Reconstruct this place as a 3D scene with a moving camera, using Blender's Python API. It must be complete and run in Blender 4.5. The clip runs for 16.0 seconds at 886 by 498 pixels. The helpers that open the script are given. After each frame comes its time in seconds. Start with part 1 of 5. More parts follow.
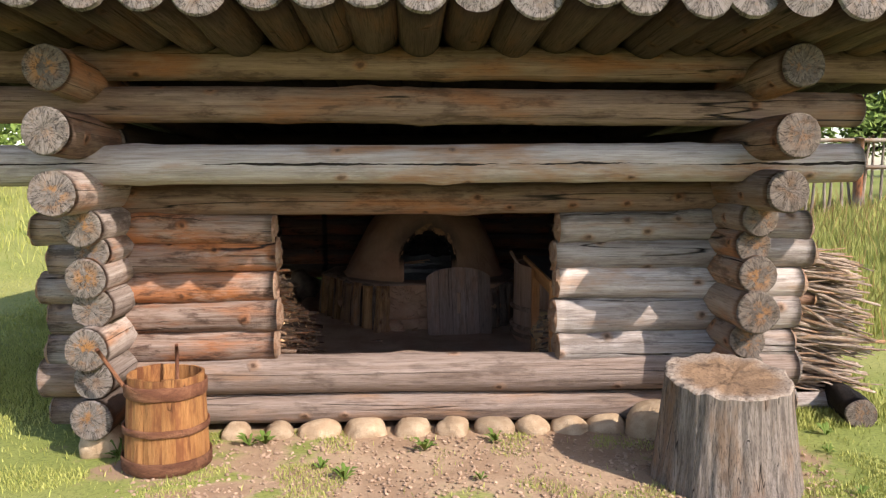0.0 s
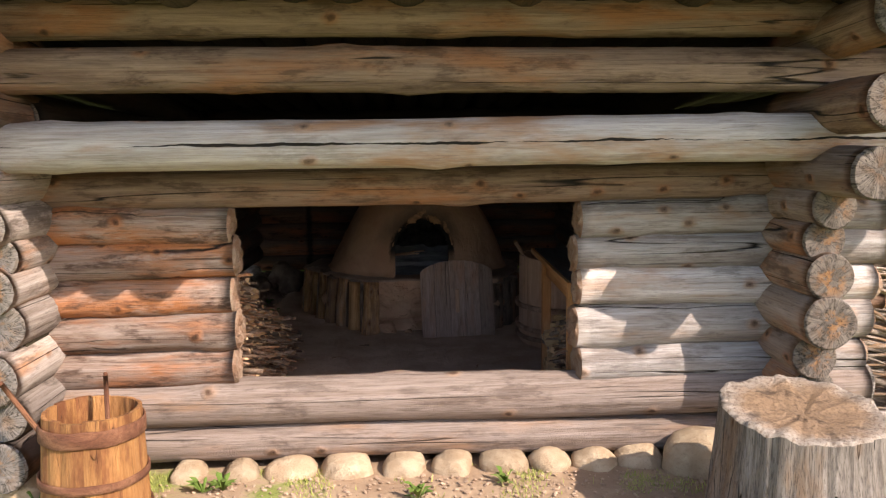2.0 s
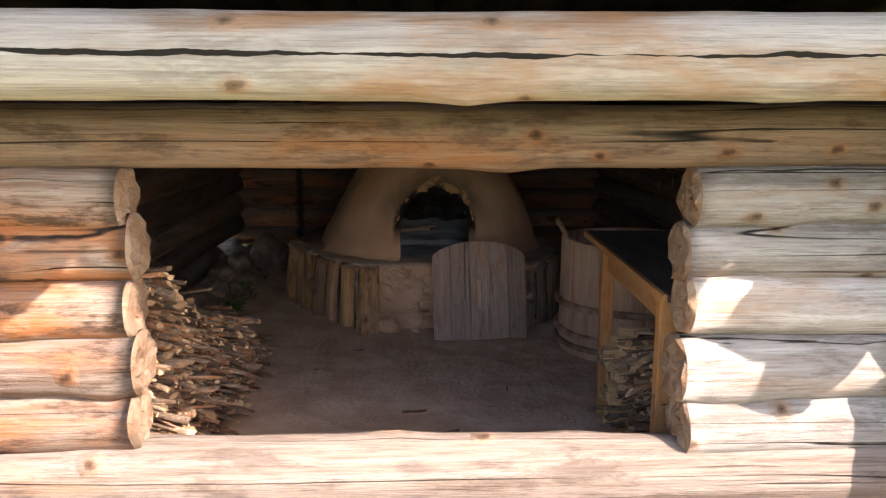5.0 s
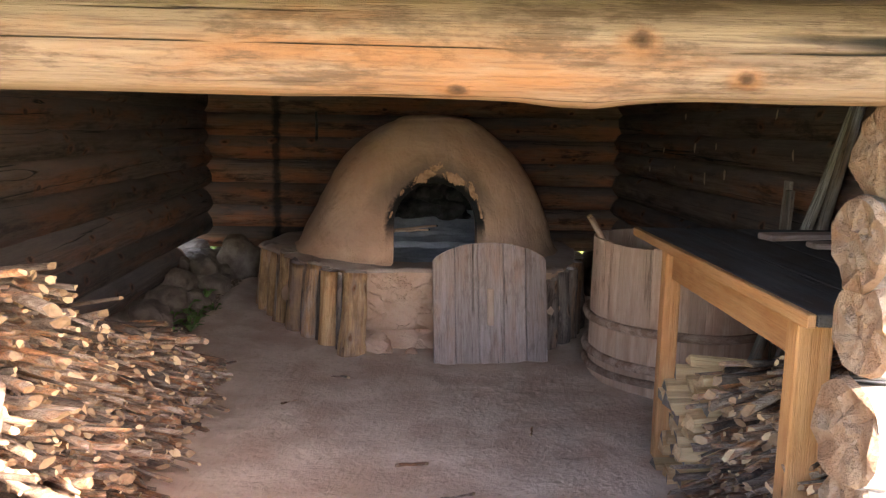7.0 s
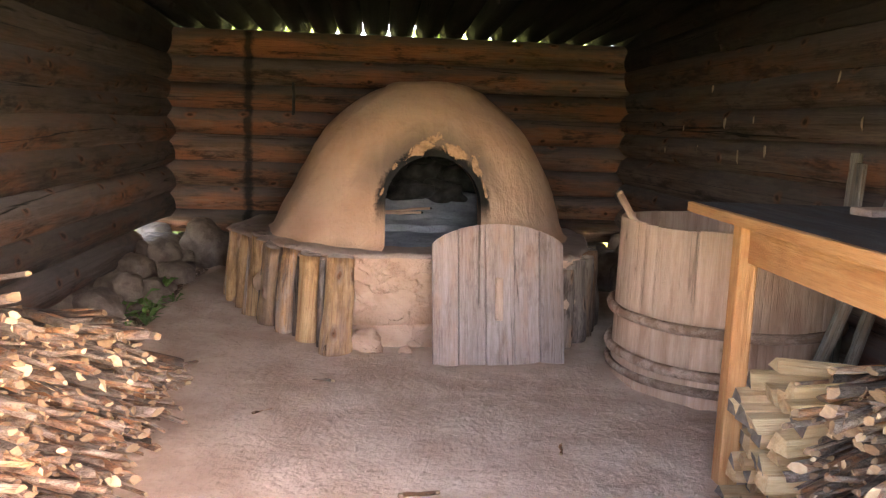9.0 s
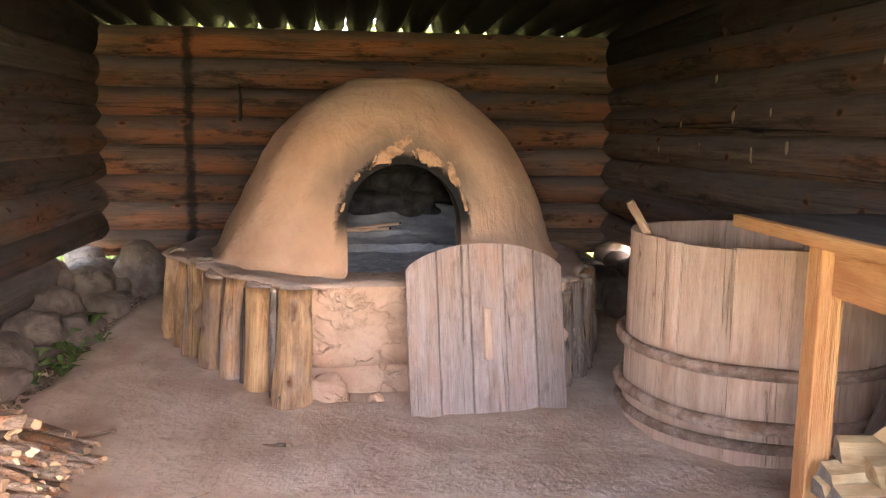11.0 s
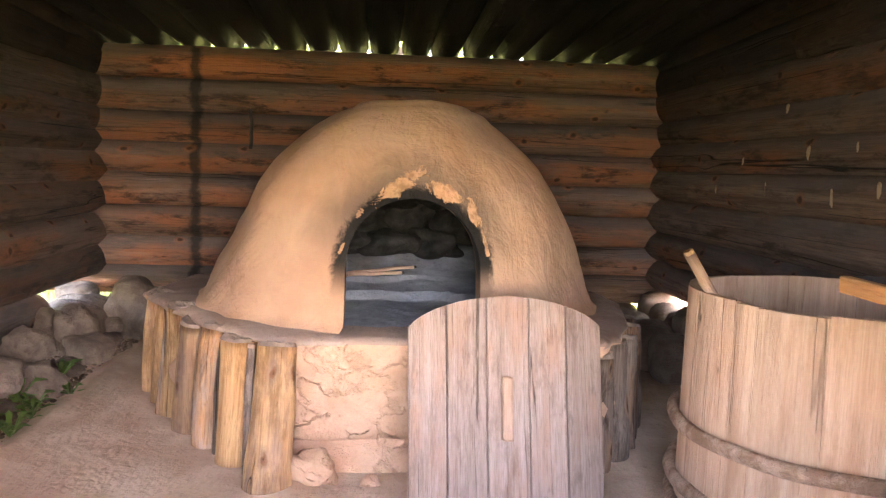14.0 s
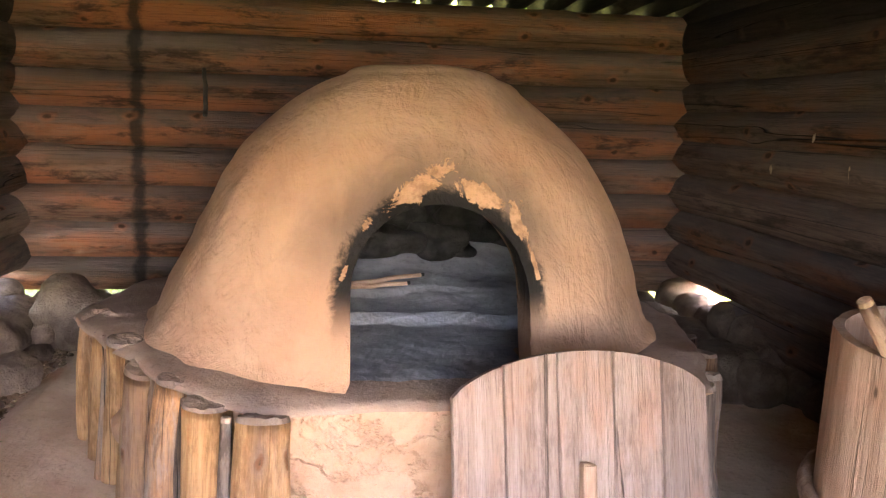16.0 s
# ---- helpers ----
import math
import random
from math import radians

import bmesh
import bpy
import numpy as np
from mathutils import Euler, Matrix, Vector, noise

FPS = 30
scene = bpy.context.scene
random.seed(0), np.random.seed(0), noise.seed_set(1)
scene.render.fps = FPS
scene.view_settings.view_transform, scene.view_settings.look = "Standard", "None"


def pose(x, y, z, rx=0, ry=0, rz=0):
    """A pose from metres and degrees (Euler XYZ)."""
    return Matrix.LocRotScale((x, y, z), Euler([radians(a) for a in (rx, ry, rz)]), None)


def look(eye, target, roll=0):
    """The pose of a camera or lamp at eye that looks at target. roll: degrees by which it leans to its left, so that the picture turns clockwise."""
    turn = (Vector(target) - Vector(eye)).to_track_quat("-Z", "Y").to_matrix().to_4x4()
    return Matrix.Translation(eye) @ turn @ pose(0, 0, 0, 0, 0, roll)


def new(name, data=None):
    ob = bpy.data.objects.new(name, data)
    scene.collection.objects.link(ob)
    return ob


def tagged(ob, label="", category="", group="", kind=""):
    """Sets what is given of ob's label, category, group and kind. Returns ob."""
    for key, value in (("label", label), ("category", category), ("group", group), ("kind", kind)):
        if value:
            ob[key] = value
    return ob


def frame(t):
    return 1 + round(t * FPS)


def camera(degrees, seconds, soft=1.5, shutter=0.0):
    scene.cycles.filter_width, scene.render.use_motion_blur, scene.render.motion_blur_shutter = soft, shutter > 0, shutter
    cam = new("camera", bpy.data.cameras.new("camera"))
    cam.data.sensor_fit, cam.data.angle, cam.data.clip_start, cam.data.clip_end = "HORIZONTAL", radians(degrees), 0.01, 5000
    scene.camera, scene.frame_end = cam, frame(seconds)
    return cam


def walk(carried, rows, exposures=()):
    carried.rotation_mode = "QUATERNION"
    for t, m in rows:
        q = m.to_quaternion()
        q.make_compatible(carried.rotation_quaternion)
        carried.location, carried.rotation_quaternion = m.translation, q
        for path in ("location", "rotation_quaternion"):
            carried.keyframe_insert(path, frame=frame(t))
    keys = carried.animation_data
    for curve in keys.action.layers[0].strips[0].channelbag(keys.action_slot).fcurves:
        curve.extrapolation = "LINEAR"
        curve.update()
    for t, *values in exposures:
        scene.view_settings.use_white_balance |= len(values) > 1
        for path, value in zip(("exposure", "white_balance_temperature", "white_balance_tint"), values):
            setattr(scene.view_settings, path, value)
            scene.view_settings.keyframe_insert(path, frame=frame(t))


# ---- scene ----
cam = camera(58.0, 16.0, soft=1.25)
PATH = [
    (0, (-0.102, -0.171, 1.628), (-0.001, 1.817, 1.433), -0.1),
    (0.5, (-0.125, 0.034, 1.627), (-0.02, 2.023, 1.449), 0.2),
    (1, (-0.149, 0.194, 1.628), (-0.025, 2.179, 1.414), -0.2),
    (1.5, (-0.119, 0.435, 1.622), (0.01, 2.415, 1.372), -0.7),
    (2, (-0.052, 0.746, 1.628), (0.058, 2.728, 1.385), -0.7),
    (2.5, (-0.019, 1.014, 1.622), (0.081, 2.991, 1.341), -0.7),
    (3, (-0.025, 1.303, 1.618), (0.062, 3.278, 1.312), -0.4),
    (3.5, (0.009, 1.583, 1.605), (0.092, 3.555, 1.285), -0.0),
    (3.7, (0.041, 1.699, 1.575), (0.118, 3.675, 1.273), 0.1),
    (5.8, (-0.046, 2.716, 1.473), (0.051, 4.684, 1.128), 0.7),
    (6, (-0.046, 2.834, 1.444), (0.064, 4.802, 1.102), 1.2),
    (6.2, (-0.051, 2.954, 1.439), (0.071, 4.919, 1.088), 1.3),
    (6.5, (-0.043, 3.084, 1.412), (0.069, 5.051, 1.069), 1.0),
    (7, (-0.063, 3.316, 1.307), (0.05, 5.29, 1.004), 1.1),
    (7.5, (-0.124, 3.551, 1.259), (0.031, 5.523, 0.967), 1.3),
    (8, (-0.17, 3.698, 1.221), (0.028, 5.666, 0.925), 1.8),
    (8.5, (-0.184, 3.813, 1.162), (-0.004, 5.781, 0.857), 1.7),
    (9, (-0.169, 3.945, 1.131), (0.017, 5.913, 0.825), 2.1),
    (11.3, (-0.148, 4.705, 1.107), (0.144, 6.664, 0.824), 0.8),
    (11.5, (-0.132, 4.783, 1.093), (0.174, 6.742, 0.828), 1.1),
    (12, (-0.08, 4.918, 1.092), (0.226, 6.883, 0.88), 1.5),
    (12.5, (-0.037, 5.008, 1.118), (0.246, 6.98, 0.943), 1.6),
    (13, (-0.042, 5.033, 1.136), (0.21, 7.008, 0.947), 1.8),
    (13.5, (-0.031, 5.034, 1.143), (0.146, 7.014, 0.923), 1.4),
    (14, (0.01, 5.133, 1.086), (0.185, 7.115, 0.885), 1.9),
    (14.5, (-0.027, 5.39, 1.06), (0.204, 7.37, 0.89), 0.2),
    (15, (-0.122, 5.617, 1.076), (0.116, 7.594, 0.892), 0.2),
    (15.5, (-0.145, 5.827, 1.119), (0.094, 7.799, 0.885), 0.7),
    (16, (-0.163, 5.935, 1.211), (0.136, 7.886, 0.882), 1.9),
]
EXPOSURES = [(0.0, 1.35, 6650, 18), (1.5, 1.55, 6700, 18), (2.5, 1.75, 6750, 18), (3.5, 2.1, 6800, 18), (6.0, 3.35, 6800, 18), (6.5, 3.85, 6800, 18), (7.0, 4.2, 6700, 19), (8.0, 4.95, 6900, 20), (9.0, 5.28, 7150, 22), (11.5, 5.85, 7200, 25), (12.5, 6.15, 7200, 26), (16.0, 6.15, 7250, 27)]
walk(cam, [(t, look(eye, target, roll)) for t, eye, target, roll in PATH], EXPOSURES)

# ---- daylight ----
SUN = Vector((-1.0, 1.02, -1.12)).normalized()
world = bpy.data.worlds.new("world")
scene.world = world
world.use_nodes = True
wn = world.node_tree
sky = wn.nodes.new("ShaderNodeTexSky")
sky.sky_type, sky.sun_disc = "NISHITA", False
sky.sun_elevation = math.asin(-SUN.z)
sky.sun_rotation = math.atan2(-SUN.x, -SUN.y)
wn.links.new(sky.outputs[0], wn.nodes["Background"].inputs[0])
wn.nodes["Background"].inputs[1].default_value = 0.12
sun_data = bpy.data.lights.new("sun", "SUN")
sun_data.energy, sun_data.angle, sun_data.color = 2.8, radians(0.5), (1.0, 0.93, 0.82)
sun = new("sun", sun_data)
sun.matrix_world = look((0, 0, 12), Vector((0, 0, 12)) + SUN)


# ---- materials ----
class Nodes:
    """A material with short calls for its nodes."""

    def __init__(self, name, rough=0.8, spec=0.3):
        self.m = bpy.data.materials.new(name)
        self.m.use_nodes = True
        self.t = self.m.node_tree
        self.b = self.t.nodes["Principled BSDF"]
        self.b.inputs["Roughness"].default_value = rough
        self.b.inputs["Specular IOR Level"].default_value = spec

    def put(self, socket, v):
        if isinstance(v, bpy.types.NodeSocket):
            self.t.links.new(v, socket)
        elif isinstance(v, tuple) and len(v) == 3 and socket.type == "RGBA":
            socket.default_value = (*v, 1)
        else:
            socket.default_value = v

    def math(self, op, a, b=0.0, c=0.0, clamp=False):
        n = self.t.nodes.new("ShaderNodeMath")
        n.operation, n.use_clamp = op, clamp
        for i, v in enumerate((a, b, c)):
            self.put(n.inputs[i], v)
        return n.outputs[0]

    def vec(self, op, a, b=(0, 0, 0)):
        n = self.t.nodes.new("ShaderNodeVectorMath")
        n.operation = op
        self.put(n.inputs[0], a)
        self.put(n.inputs[1], b)
        return n.outputs["Value"] if op == "LENGTH" else n.outputs[0]

    def coord(self, scale=(1, 1, 1), shift=True, kind="Object", island=False):
        c = self.t.nodes.new("ShaderNodeTexCoord").outputs[kind]
        if shift:
            r = self.rand(island)
            c = self.vec("ADD", c, self.vec("MULTIPLY", self.xyz(r, r, r), (37.0, 53.0, 71.0)))
        return self.vec("MULTIPLY", c, scale)

    def rand(self, island=False):
        if island:
            return self.t.nodes.new("ShaderNodeNewGeometry").outputs["Random Per Island"]
        return self.t.nodes.new("ShaderNodeObjectInfo").outputs["Random"]

    def xyz(self, x, y, z):
        n = self.t.nodes.new("ShaderNodeCombineXYZ")
        for i, v in enumerate((x, y, z)):
            self.put(n.inputs[i], v)
        return n.outputs[0]

    def split(self, v):
        n = self.t.nodes.new("ShaderNodeSeparateXYZ")
        self.put(n.inputs[0], v)
        return n.outputs

    def noise(self, v, scale=1.0, detail=5.0, rough=0.6, warp=0.0):
        n = self.t.nodes.new("ShaderNodeTexNoise")
        self.put(n.inputs["Vector"], v)
        n.inputs["Scale"].default_value, n.inputs["Detail"].default_value = scale, detail
        n.inputs["Roughness"].default_value, n.inputs["Distortion"].default_value = rough, warp
        return n.outputs[0]

    def cells(self, v, scale=1.0, feature="F1"):
        n = self.t.nodes.new("ShaderNodeTexVoronoi")
        n.feature = feature
        self.put(n.inputs["Vector"], v)
        n.inputs["Scale"].default_value = scale
        return n.outputs["Distance"]

    def band(self, v, a, b, lo=0.0, hi=1.0):
        n = self.t.nodes.new("ShaderNodeMapRange")
        n.interpolation_type = "SMOOTHSTEP"
        for i, x in enumerate((v, a, b, lo, hi)):
            self.put(n.inputs[i], x)
        return n.outputs[0]

    def mix(self, f, a, b, kind="MIX"):
        n = self.t.nodes.new("ShaderNodeMix")
        n.data_type, n.blend_type = "RGBA", kind
        self.put(n.inputs[0], f)
        self.put(n.inputs[6], a)
        self.put(n.inputs[7], b)
        return n.outputs[2]

    def bump(self, h, strength=0.5, dist=0.01):
        n = self.t.nodes.new("ShaderNodeBump")
        n.inputs["Strength"].default_value, n.inputs["Distance"].default_value = strength, dist
        self.put(n.inputs["Height"], h)
        self.t.links.new(n.outputs[0], self.b.inputs["Normal"])

    def done(self, colour, rough=None):
        self.put(self.b.inputs["Base Color"], colour)
        if rough is not None:
            self.put(self.b.inputs["Roughness"], rough)
        return self.m


def wood(name, base, pale, patch, patch_at=0.55, rough=0.85, crack=1.0, knots="round", fine=1.0, island=False, vary=0.3, indoors=None, inner_cols=None, wear=1.0, streaks=(), mottle=0.0, check=None, grey_top=0.0):
    """Timber whose grain runs along local x. indoors: where along x its second colours begin."""
    n = Nodes(name, rough, 0.25)
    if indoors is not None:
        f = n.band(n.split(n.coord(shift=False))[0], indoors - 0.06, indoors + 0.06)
        base, pale, patch = (n.mix(f, a, b) for a, b in zip((base, pale, patch), inner_cols or INDOOR))
    c = n.coord(island=island)
    at = lambda *k: n.vec("MULTIPLY", c, tuple(v * fine for v in k))
    grain = n.noise(at(0.9, 30, 30), 1.0, 9, 0.74, 0.1)
    fibre = n.noise(at(4, 150, 150), 1.0, 5, 0.7)
    blot = n.noise(at(0.8, 3.4, 3.4), 1.3, 5, 0.62, 0.15)
    stain = n.noise(at(1.6, 11, 11), 1.0, 6, 0.7, 0.1)
    bleach = n.noise(at(0.5, 5, 5), 1.0, 5, 0.65, 0.05)
    col = n.mix(n.band(grain, 0.30, 0.74), base, pale)
    col = n.mix(n.band(bleach, 0.48, 0.70, 0.0, 0.45), col, pale)
    col = n.mix(n.band(blot, patch_at - 0.10, patch_at + 0.12), col, patch)
    col = n.mix(n.band(stain, 0.52, 0.70, 0.0, 0.7 * wear), col, n.mix(1.0, base, (0.36, 0.34, 0.33), "MULTIPLY"))
    col = n.mix(n.band(fibre, 0.50, 0.62, 0.0, 0.7 * wear), col, n.mix(1.0, base, (0.4, 0.38, 0.36), "MULTIPLY"))
    if mottle:
        spots = n.noise(at(2.6, 9, 9), 1.0, 7, 0.74, 0.2)
        col = n.mix(n.band(spots, 0.50, 0.63, 0.0, mottle), col, n.mix(1.0, base, (0.34, 0.31, 0.29), "MULTIPLY"))
        dusty = n.noise(at(1.7, 7, 7), 1.3, 6, 0.72)
        col = n.mix(n.band(dusty, 0.54, 0.68, 0.0, 0.6 * mottle), col, n.mix(1.0, pale, (1.15, 1.12, 1.1), "MULTIPLY"))
    if grey_top:
        # upper sides greyed in the colour: settled dust and the logs' round shading
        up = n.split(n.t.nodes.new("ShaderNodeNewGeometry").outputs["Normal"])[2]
        lies = n.band(n.math("ADD", up, n.math("MULTIPLY", n.math("SUBTRACT", stain, 0.5), 1.6)), -0.05, 0.55, 0.0, grey_top)
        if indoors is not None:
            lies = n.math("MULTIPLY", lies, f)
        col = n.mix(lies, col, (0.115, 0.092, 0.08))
    seam = n.noise(at(0.12, 6.5, 6.5), 1.0, 3, 0.35, 0.0)
    split = n.math("MULTIPLY", n.band(n.math("ABSOLUTE", n.math("SUBTRACT", seam, 0.5)), 0.0, 0.0055, 1.0, 0.0), n.math("MULTIPLY", n.band(bleach, 0.44, 0.48), crack))
    short = n.noise(at(0.9, 34, 34), 1.0, 3, 0.5, 0.1)
    split = n.math("MAXIMUM", split, n.math("MULTIPLY", n.band(short, 0.68, 0.78), 0.55 * crack))
    col = n.mix(split, col, (0.014, 0.011, 0.009))
    height = n.math("SUBTRACT", n.math("ADD", grain, n.math("MULTIPLY", fibre, 0.5)), n.math("MULTIPLY", split, 2.2))
    if check is not None:
        # one long drying check that wanders along the log and closes here and there
        q = n.split(n.coord(shift=False))
        sway = n.math("MULTIPLY", n.math("SUBTRACT", n.noise(n.xyz(n.math("MULTIPLY", q[0], 1.4), 0.0, 0.0), 1.0, 5, 0.7), 0.5), 0.55)
        away = n.math("ABSOLUTE", n.math("SUBTRACT", n.math("ADD", n.math("ARCTAN2", q[2], q[1]), sway), check))
        wide = n.band(n.noise(n.xyz(n.math("MULTIPLY", q[0], 1.1), 7.0, 0.0), 1.0, 4, 0.7), 0.40, 0.62, 0.0, 0.075)
        cleft = n.math("LESS_THAN", away, wide)
        col = n.mix(cleft, col, (0.016, 0.012, 0.010))
        height = n.math("SUBTRACT", height, n.math("MULTIPLY", cleft, 2.0))
    for sx in streaks:
        sway = n.math("MULTIPLY", n.math("SUBTRACT", n.noise(n.coord((9, 9, 9)), 1.0, 4, 0.7), 0.5), 0.09)
        off = n.math("ABSOLUTE", n.math("ADD", n.math("SUBTRACT", n.split(n.coord(shift=False))[0], sx), sway))
        col = n.mix(n.band(off, 0.012, 0.05, 0.85, 0.0), col, (0.012, 0.010, 0.009))
    if knots == "round":
        p = n.split(n.coord(shift=False))
        r = n.rand(island)
        turn = n.math("MULTIPLY", n.math("ARCTAN2", p[1], p[2]), 0.42)
        v = n.t.nodes.new("ShaderNodeTexVoronoi")
        v.voronoi_dimensions = "2D"
        warp = n.math("MULTIPLY", n.noise(at(14, 14, 14), 1.0, 3), 0.12)
        n.put(v.inputs["Vector"], n.xyz(n.math("ADD", n.math("MULTIPLY_ADD", p[0], 3.0, warp), n.math("MULTIPLY", r, 91.0)), n.math("ADD", turn, warp), 0.0))
        v.inputs["Scale"].default_value = 1.0
        keep = n.band(n.split(v.outputs["Color"])[0], 0.5, 0.52)
        k = v.outputs["Distance"]
        col = n.mix(n.math("MULTIPLY", n.band(k, 0.05, 0.17, 0.6, 0.0), keep), col, patch)
        rag = n.math("ADD", k, n.math("MULTIPLY", n.math("SUBTRACT", n.noise(at(30, 30, 30), 1.0, 4, 0.7), 0.5), 0.09))
        col = n.mix(n.math("MULTIPLY", n.band(rag, 0.03, 0.085, 0.85, 0.0), keep), col, n.mix(1.0, base, (0.42, 0.33, 0.27), "MULTIPLY"))
        col = n.mix(n.math("MULTIPLY", n.band(rag, 0.0, 0.03, 0.8, 0.0), keep), col, (0.05, 0.025, 0.012))
        height = n.math("ADD", height, n.math("MULTIPLY", n.band(k, 0.02, 0.16, 1.2, 0.0), keep))
    elif knots:
        k = n.cells(at(1.9, 4.2, 4.2), 1.0)
        col = n.mix(n.band(k, 0.06, 0.20, 0.55, 0.0), col, patch)
        col = n.mix(n.band(k, 0.03, 0.085, 0.85, 0.0), col, (0.075, 0.038, 0.02))
        height = n.math("ADD", height, n.band(k, 0.03, 0.2, 0.6, 0.0))
    tone = n.math("ADD", n.math("MULTIPLY", n.rand(island), 2 * vary), 1.0 - vary)
    col = n.mix(1.0, col, n.xyz(tone, tone, tone), "MULTIPLY")
    n.bump(height, 0.8, 0.016)
    return n.done(col)


def end_grain(name, grey, tan, island=False):
    """Sawn end: rings round local x with drying cracks."""
    n = Nodes(name, 0.9, 0.2)
    p = n.split(n.coord(shift=False))
    flat = n.xyz(0.0, p[1], p[2])
    radius = n.vec("LENGTH", flat)
    angle = n.math("ARCTAN2", p[1], p[2])
    r = n.rand(island)
    wob = n.noise(n.vec("ADD", flat, n.xyz(r, r, r)), 9.0, 3, 0.5)
    ring = n.math("SINE", n.math("ADD", n.math("MULTIPLY", radius, 620.0), n.math("MULTIPLY", wob, 22.0)))
    rays = n.noise(n.xyz(n.math("MULTIPLY", angle, 5.0), n.math("MULTIPLY", radius, 26.0), n.math("MULTIPLY", r, 50.0)), 0.6, 5, 0.65)
    gap = n.band(n.math("ABSOLUTE", n.math("SUBTRACT", rays, 0.5)), 0.0, 0.026, 1.0, 0.0)
    blotch = n.noise(n.vec("ADD", flat, n.xyz(r, r, r)), 20.0, 6, 0.75)
    warm = n.noise(n.vec("ADD", flat, n.xyz(r, r, r)), 14.0, 5, 0.7)
    core = n.math("MULTIPLY", n.band(radius, 0.02, 0.10, 0.8, 0.1), n.band(n.math("ADD", warm, n.math("MULTIPLY", n.math("SUBTRACT", blotch, 0.5), 0.6)), 0.46, 0.62))
    col = n.mix(n.band(ring, -0.6, 1.0, 0.0, 0.05), grey, tuple(c * 0.55 for c in grey))
    col = n.mix(n.band(blotch, 0.44, 0.64, 0.0, 0.6), col, tuple(c * 0.42 for c in grey))
    fan = n.noise(n.xyz(n.math("MULTIPLY", angle, 22.0), n.math("MULTIPLY", radius, 9.0), n.math("MULTIPLY", r, 33.0)), 1.0, 5, 0.7)
    col = n.mix(n.band(fan, 0.45, 0.62, 0.0, 0.75), col, tuple(c * 0.38 for c in grey))
    col = n.mix(n.math("MULTIPLY", core, n.math("ADD", r, 0.25)), col, tan)
    col = n.mix(n.math("MULTIPLY", gap, 0.85), col, (0.03, 0.025, 0.02))
    n.bump(n.math("SUBTRACT", n.math("ADD", n.math("MULTIPLY", ring, 0.03), n.math("MULTIPLY", n.math("ADD", blotch, fan), -1.5)), n.math("MULTIPLY", gap, 1.5)), 0.8, 0.01)
    return n.done(col)


def earthy(name, base, pale, dark, scale=4.0, rough=0.95, depth=0.02, strength=0.6, shift=True, island=False):
    n = Nodes(name, rough, 0.2)
    c = n.coord(shift=shift, island=island)
    big, small = n.noise(c, scale, 5, 0.6, 0.2), n.noise(c, scale * 11, 5, 0.7)
    col = n.mix(n.band(big, 0.35, 0.68), base, pale)
    col = n.mix(n.band(small, 0.52, 0.75, 0.0, 0.6), col, dark)
    tone = n.math("ADD", n.math("MULTIPLY", n.rand(island), 0.35), 0.82)
    col = n.mix(1.0 if shift else 0.0, col, n.xyz(tone, tone, tone), "MULTIPLY")
    n.bump(n.math("ADD", big, n.math("MULTIPLY", small, 0.35)), strength, depth)
    return n.done(col)


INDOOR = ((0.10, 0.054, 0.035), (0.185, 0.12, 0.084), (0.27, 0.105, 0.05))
GREY = wood("weathered_log", (0.31, 0.25, 0.215), (0.57, 0.525, 0.485), (0.37, 0.215, 0.125), 0.63, wear=0.6, mottle=0.45)
CHECKED = wood("checked_log", (0.31, 0.26, 0.23), (0.54, 0.50, 0.47), (0.34, 0.185, 0.10), 0.61, wear=0.5, mottle=0.3, check=0.12)
RUST = wood("reddish_log", (0.22, 0.185, 0.165), (0.42, 0.385, 0.36), (0.33, 0.22, 0.15), 0.52, wear=0.65, mottle=0.85, indoors=-0.33, inner_cols=((0.20, 0.115, 0.078), (0.40, 0.32, 0.27), (0.40, 0.15, 0.055)))
SILL = wood("sill_log", (0.165, 0.118, 0.092), (0.285, 0.228, 0.195), (0.27, 0.155, 0.09), 0.60, wear=0.7, mottle=0.5, crack=0.7)
HONEY = wood("sheltered_log", (0.175, 0.108, 0.078), (0.36, 0.255, 0.19), (0.32, 0.145, 0.07), 0.57, wear=0.5, mottle=0.6)
SOOTY = wood("indoor_log", *INDOOR, 0.50, crack=0.6, wear=0.5, vary=0.25, mottle=0.85, streaks=(-1.19,), grey_top=0.7)
SIDE = wood("side_wall_log", (0.22, 0.15, 0.105), (0.38, 0.31, 0.26), (0.36, 0.16, 0.07), 0.56, wear=0.5, mottle=0.7, indoors=-2.62, grey_top=0.6, inner_cols=((0.085, 0.052, 0.038), (0.20, 0.14, 0.108), (0.22, 0.092, 0.045)))
# side wall log again, its shadier indoor side painted darker
SIDE_WEST = wood("west_wall_log", (0.24, 0.18, 0.145), (0.44, 0.38, 0.335), (0.36, 0.17, 0.08), 0.56, wear=0.5, mottle=0.7, indoors=-2.62, grey_top=0.5, inner_cols=((0.05, 0.032, 0.024), (0.12, 0.088, 0.068), (0.15, 0.062, 0.03)))
# logs under the roof: the dark there is put into their colour
SHADEBLACK = wood("shade_black_log", (0.175, 0.108, 0.078), (0.36, 0.255, 0.19), (0.32, 0.145, 0.07), 0.56, wear=0.5, mottle=0.6, indoors=-2.62, inner_cols=((0.018, 0.013, 0.010), (0.042, 0.031, 0.024), (0.05, 0.027, 0.016)))
BLACKLOG = wood("shade_black_filler", (0.018, 0.013, 0.010), (0.042, 0.031, 0.024), (0.05, 0.027, 0.016), 0.56, wear=0.5, mottle=0.6)
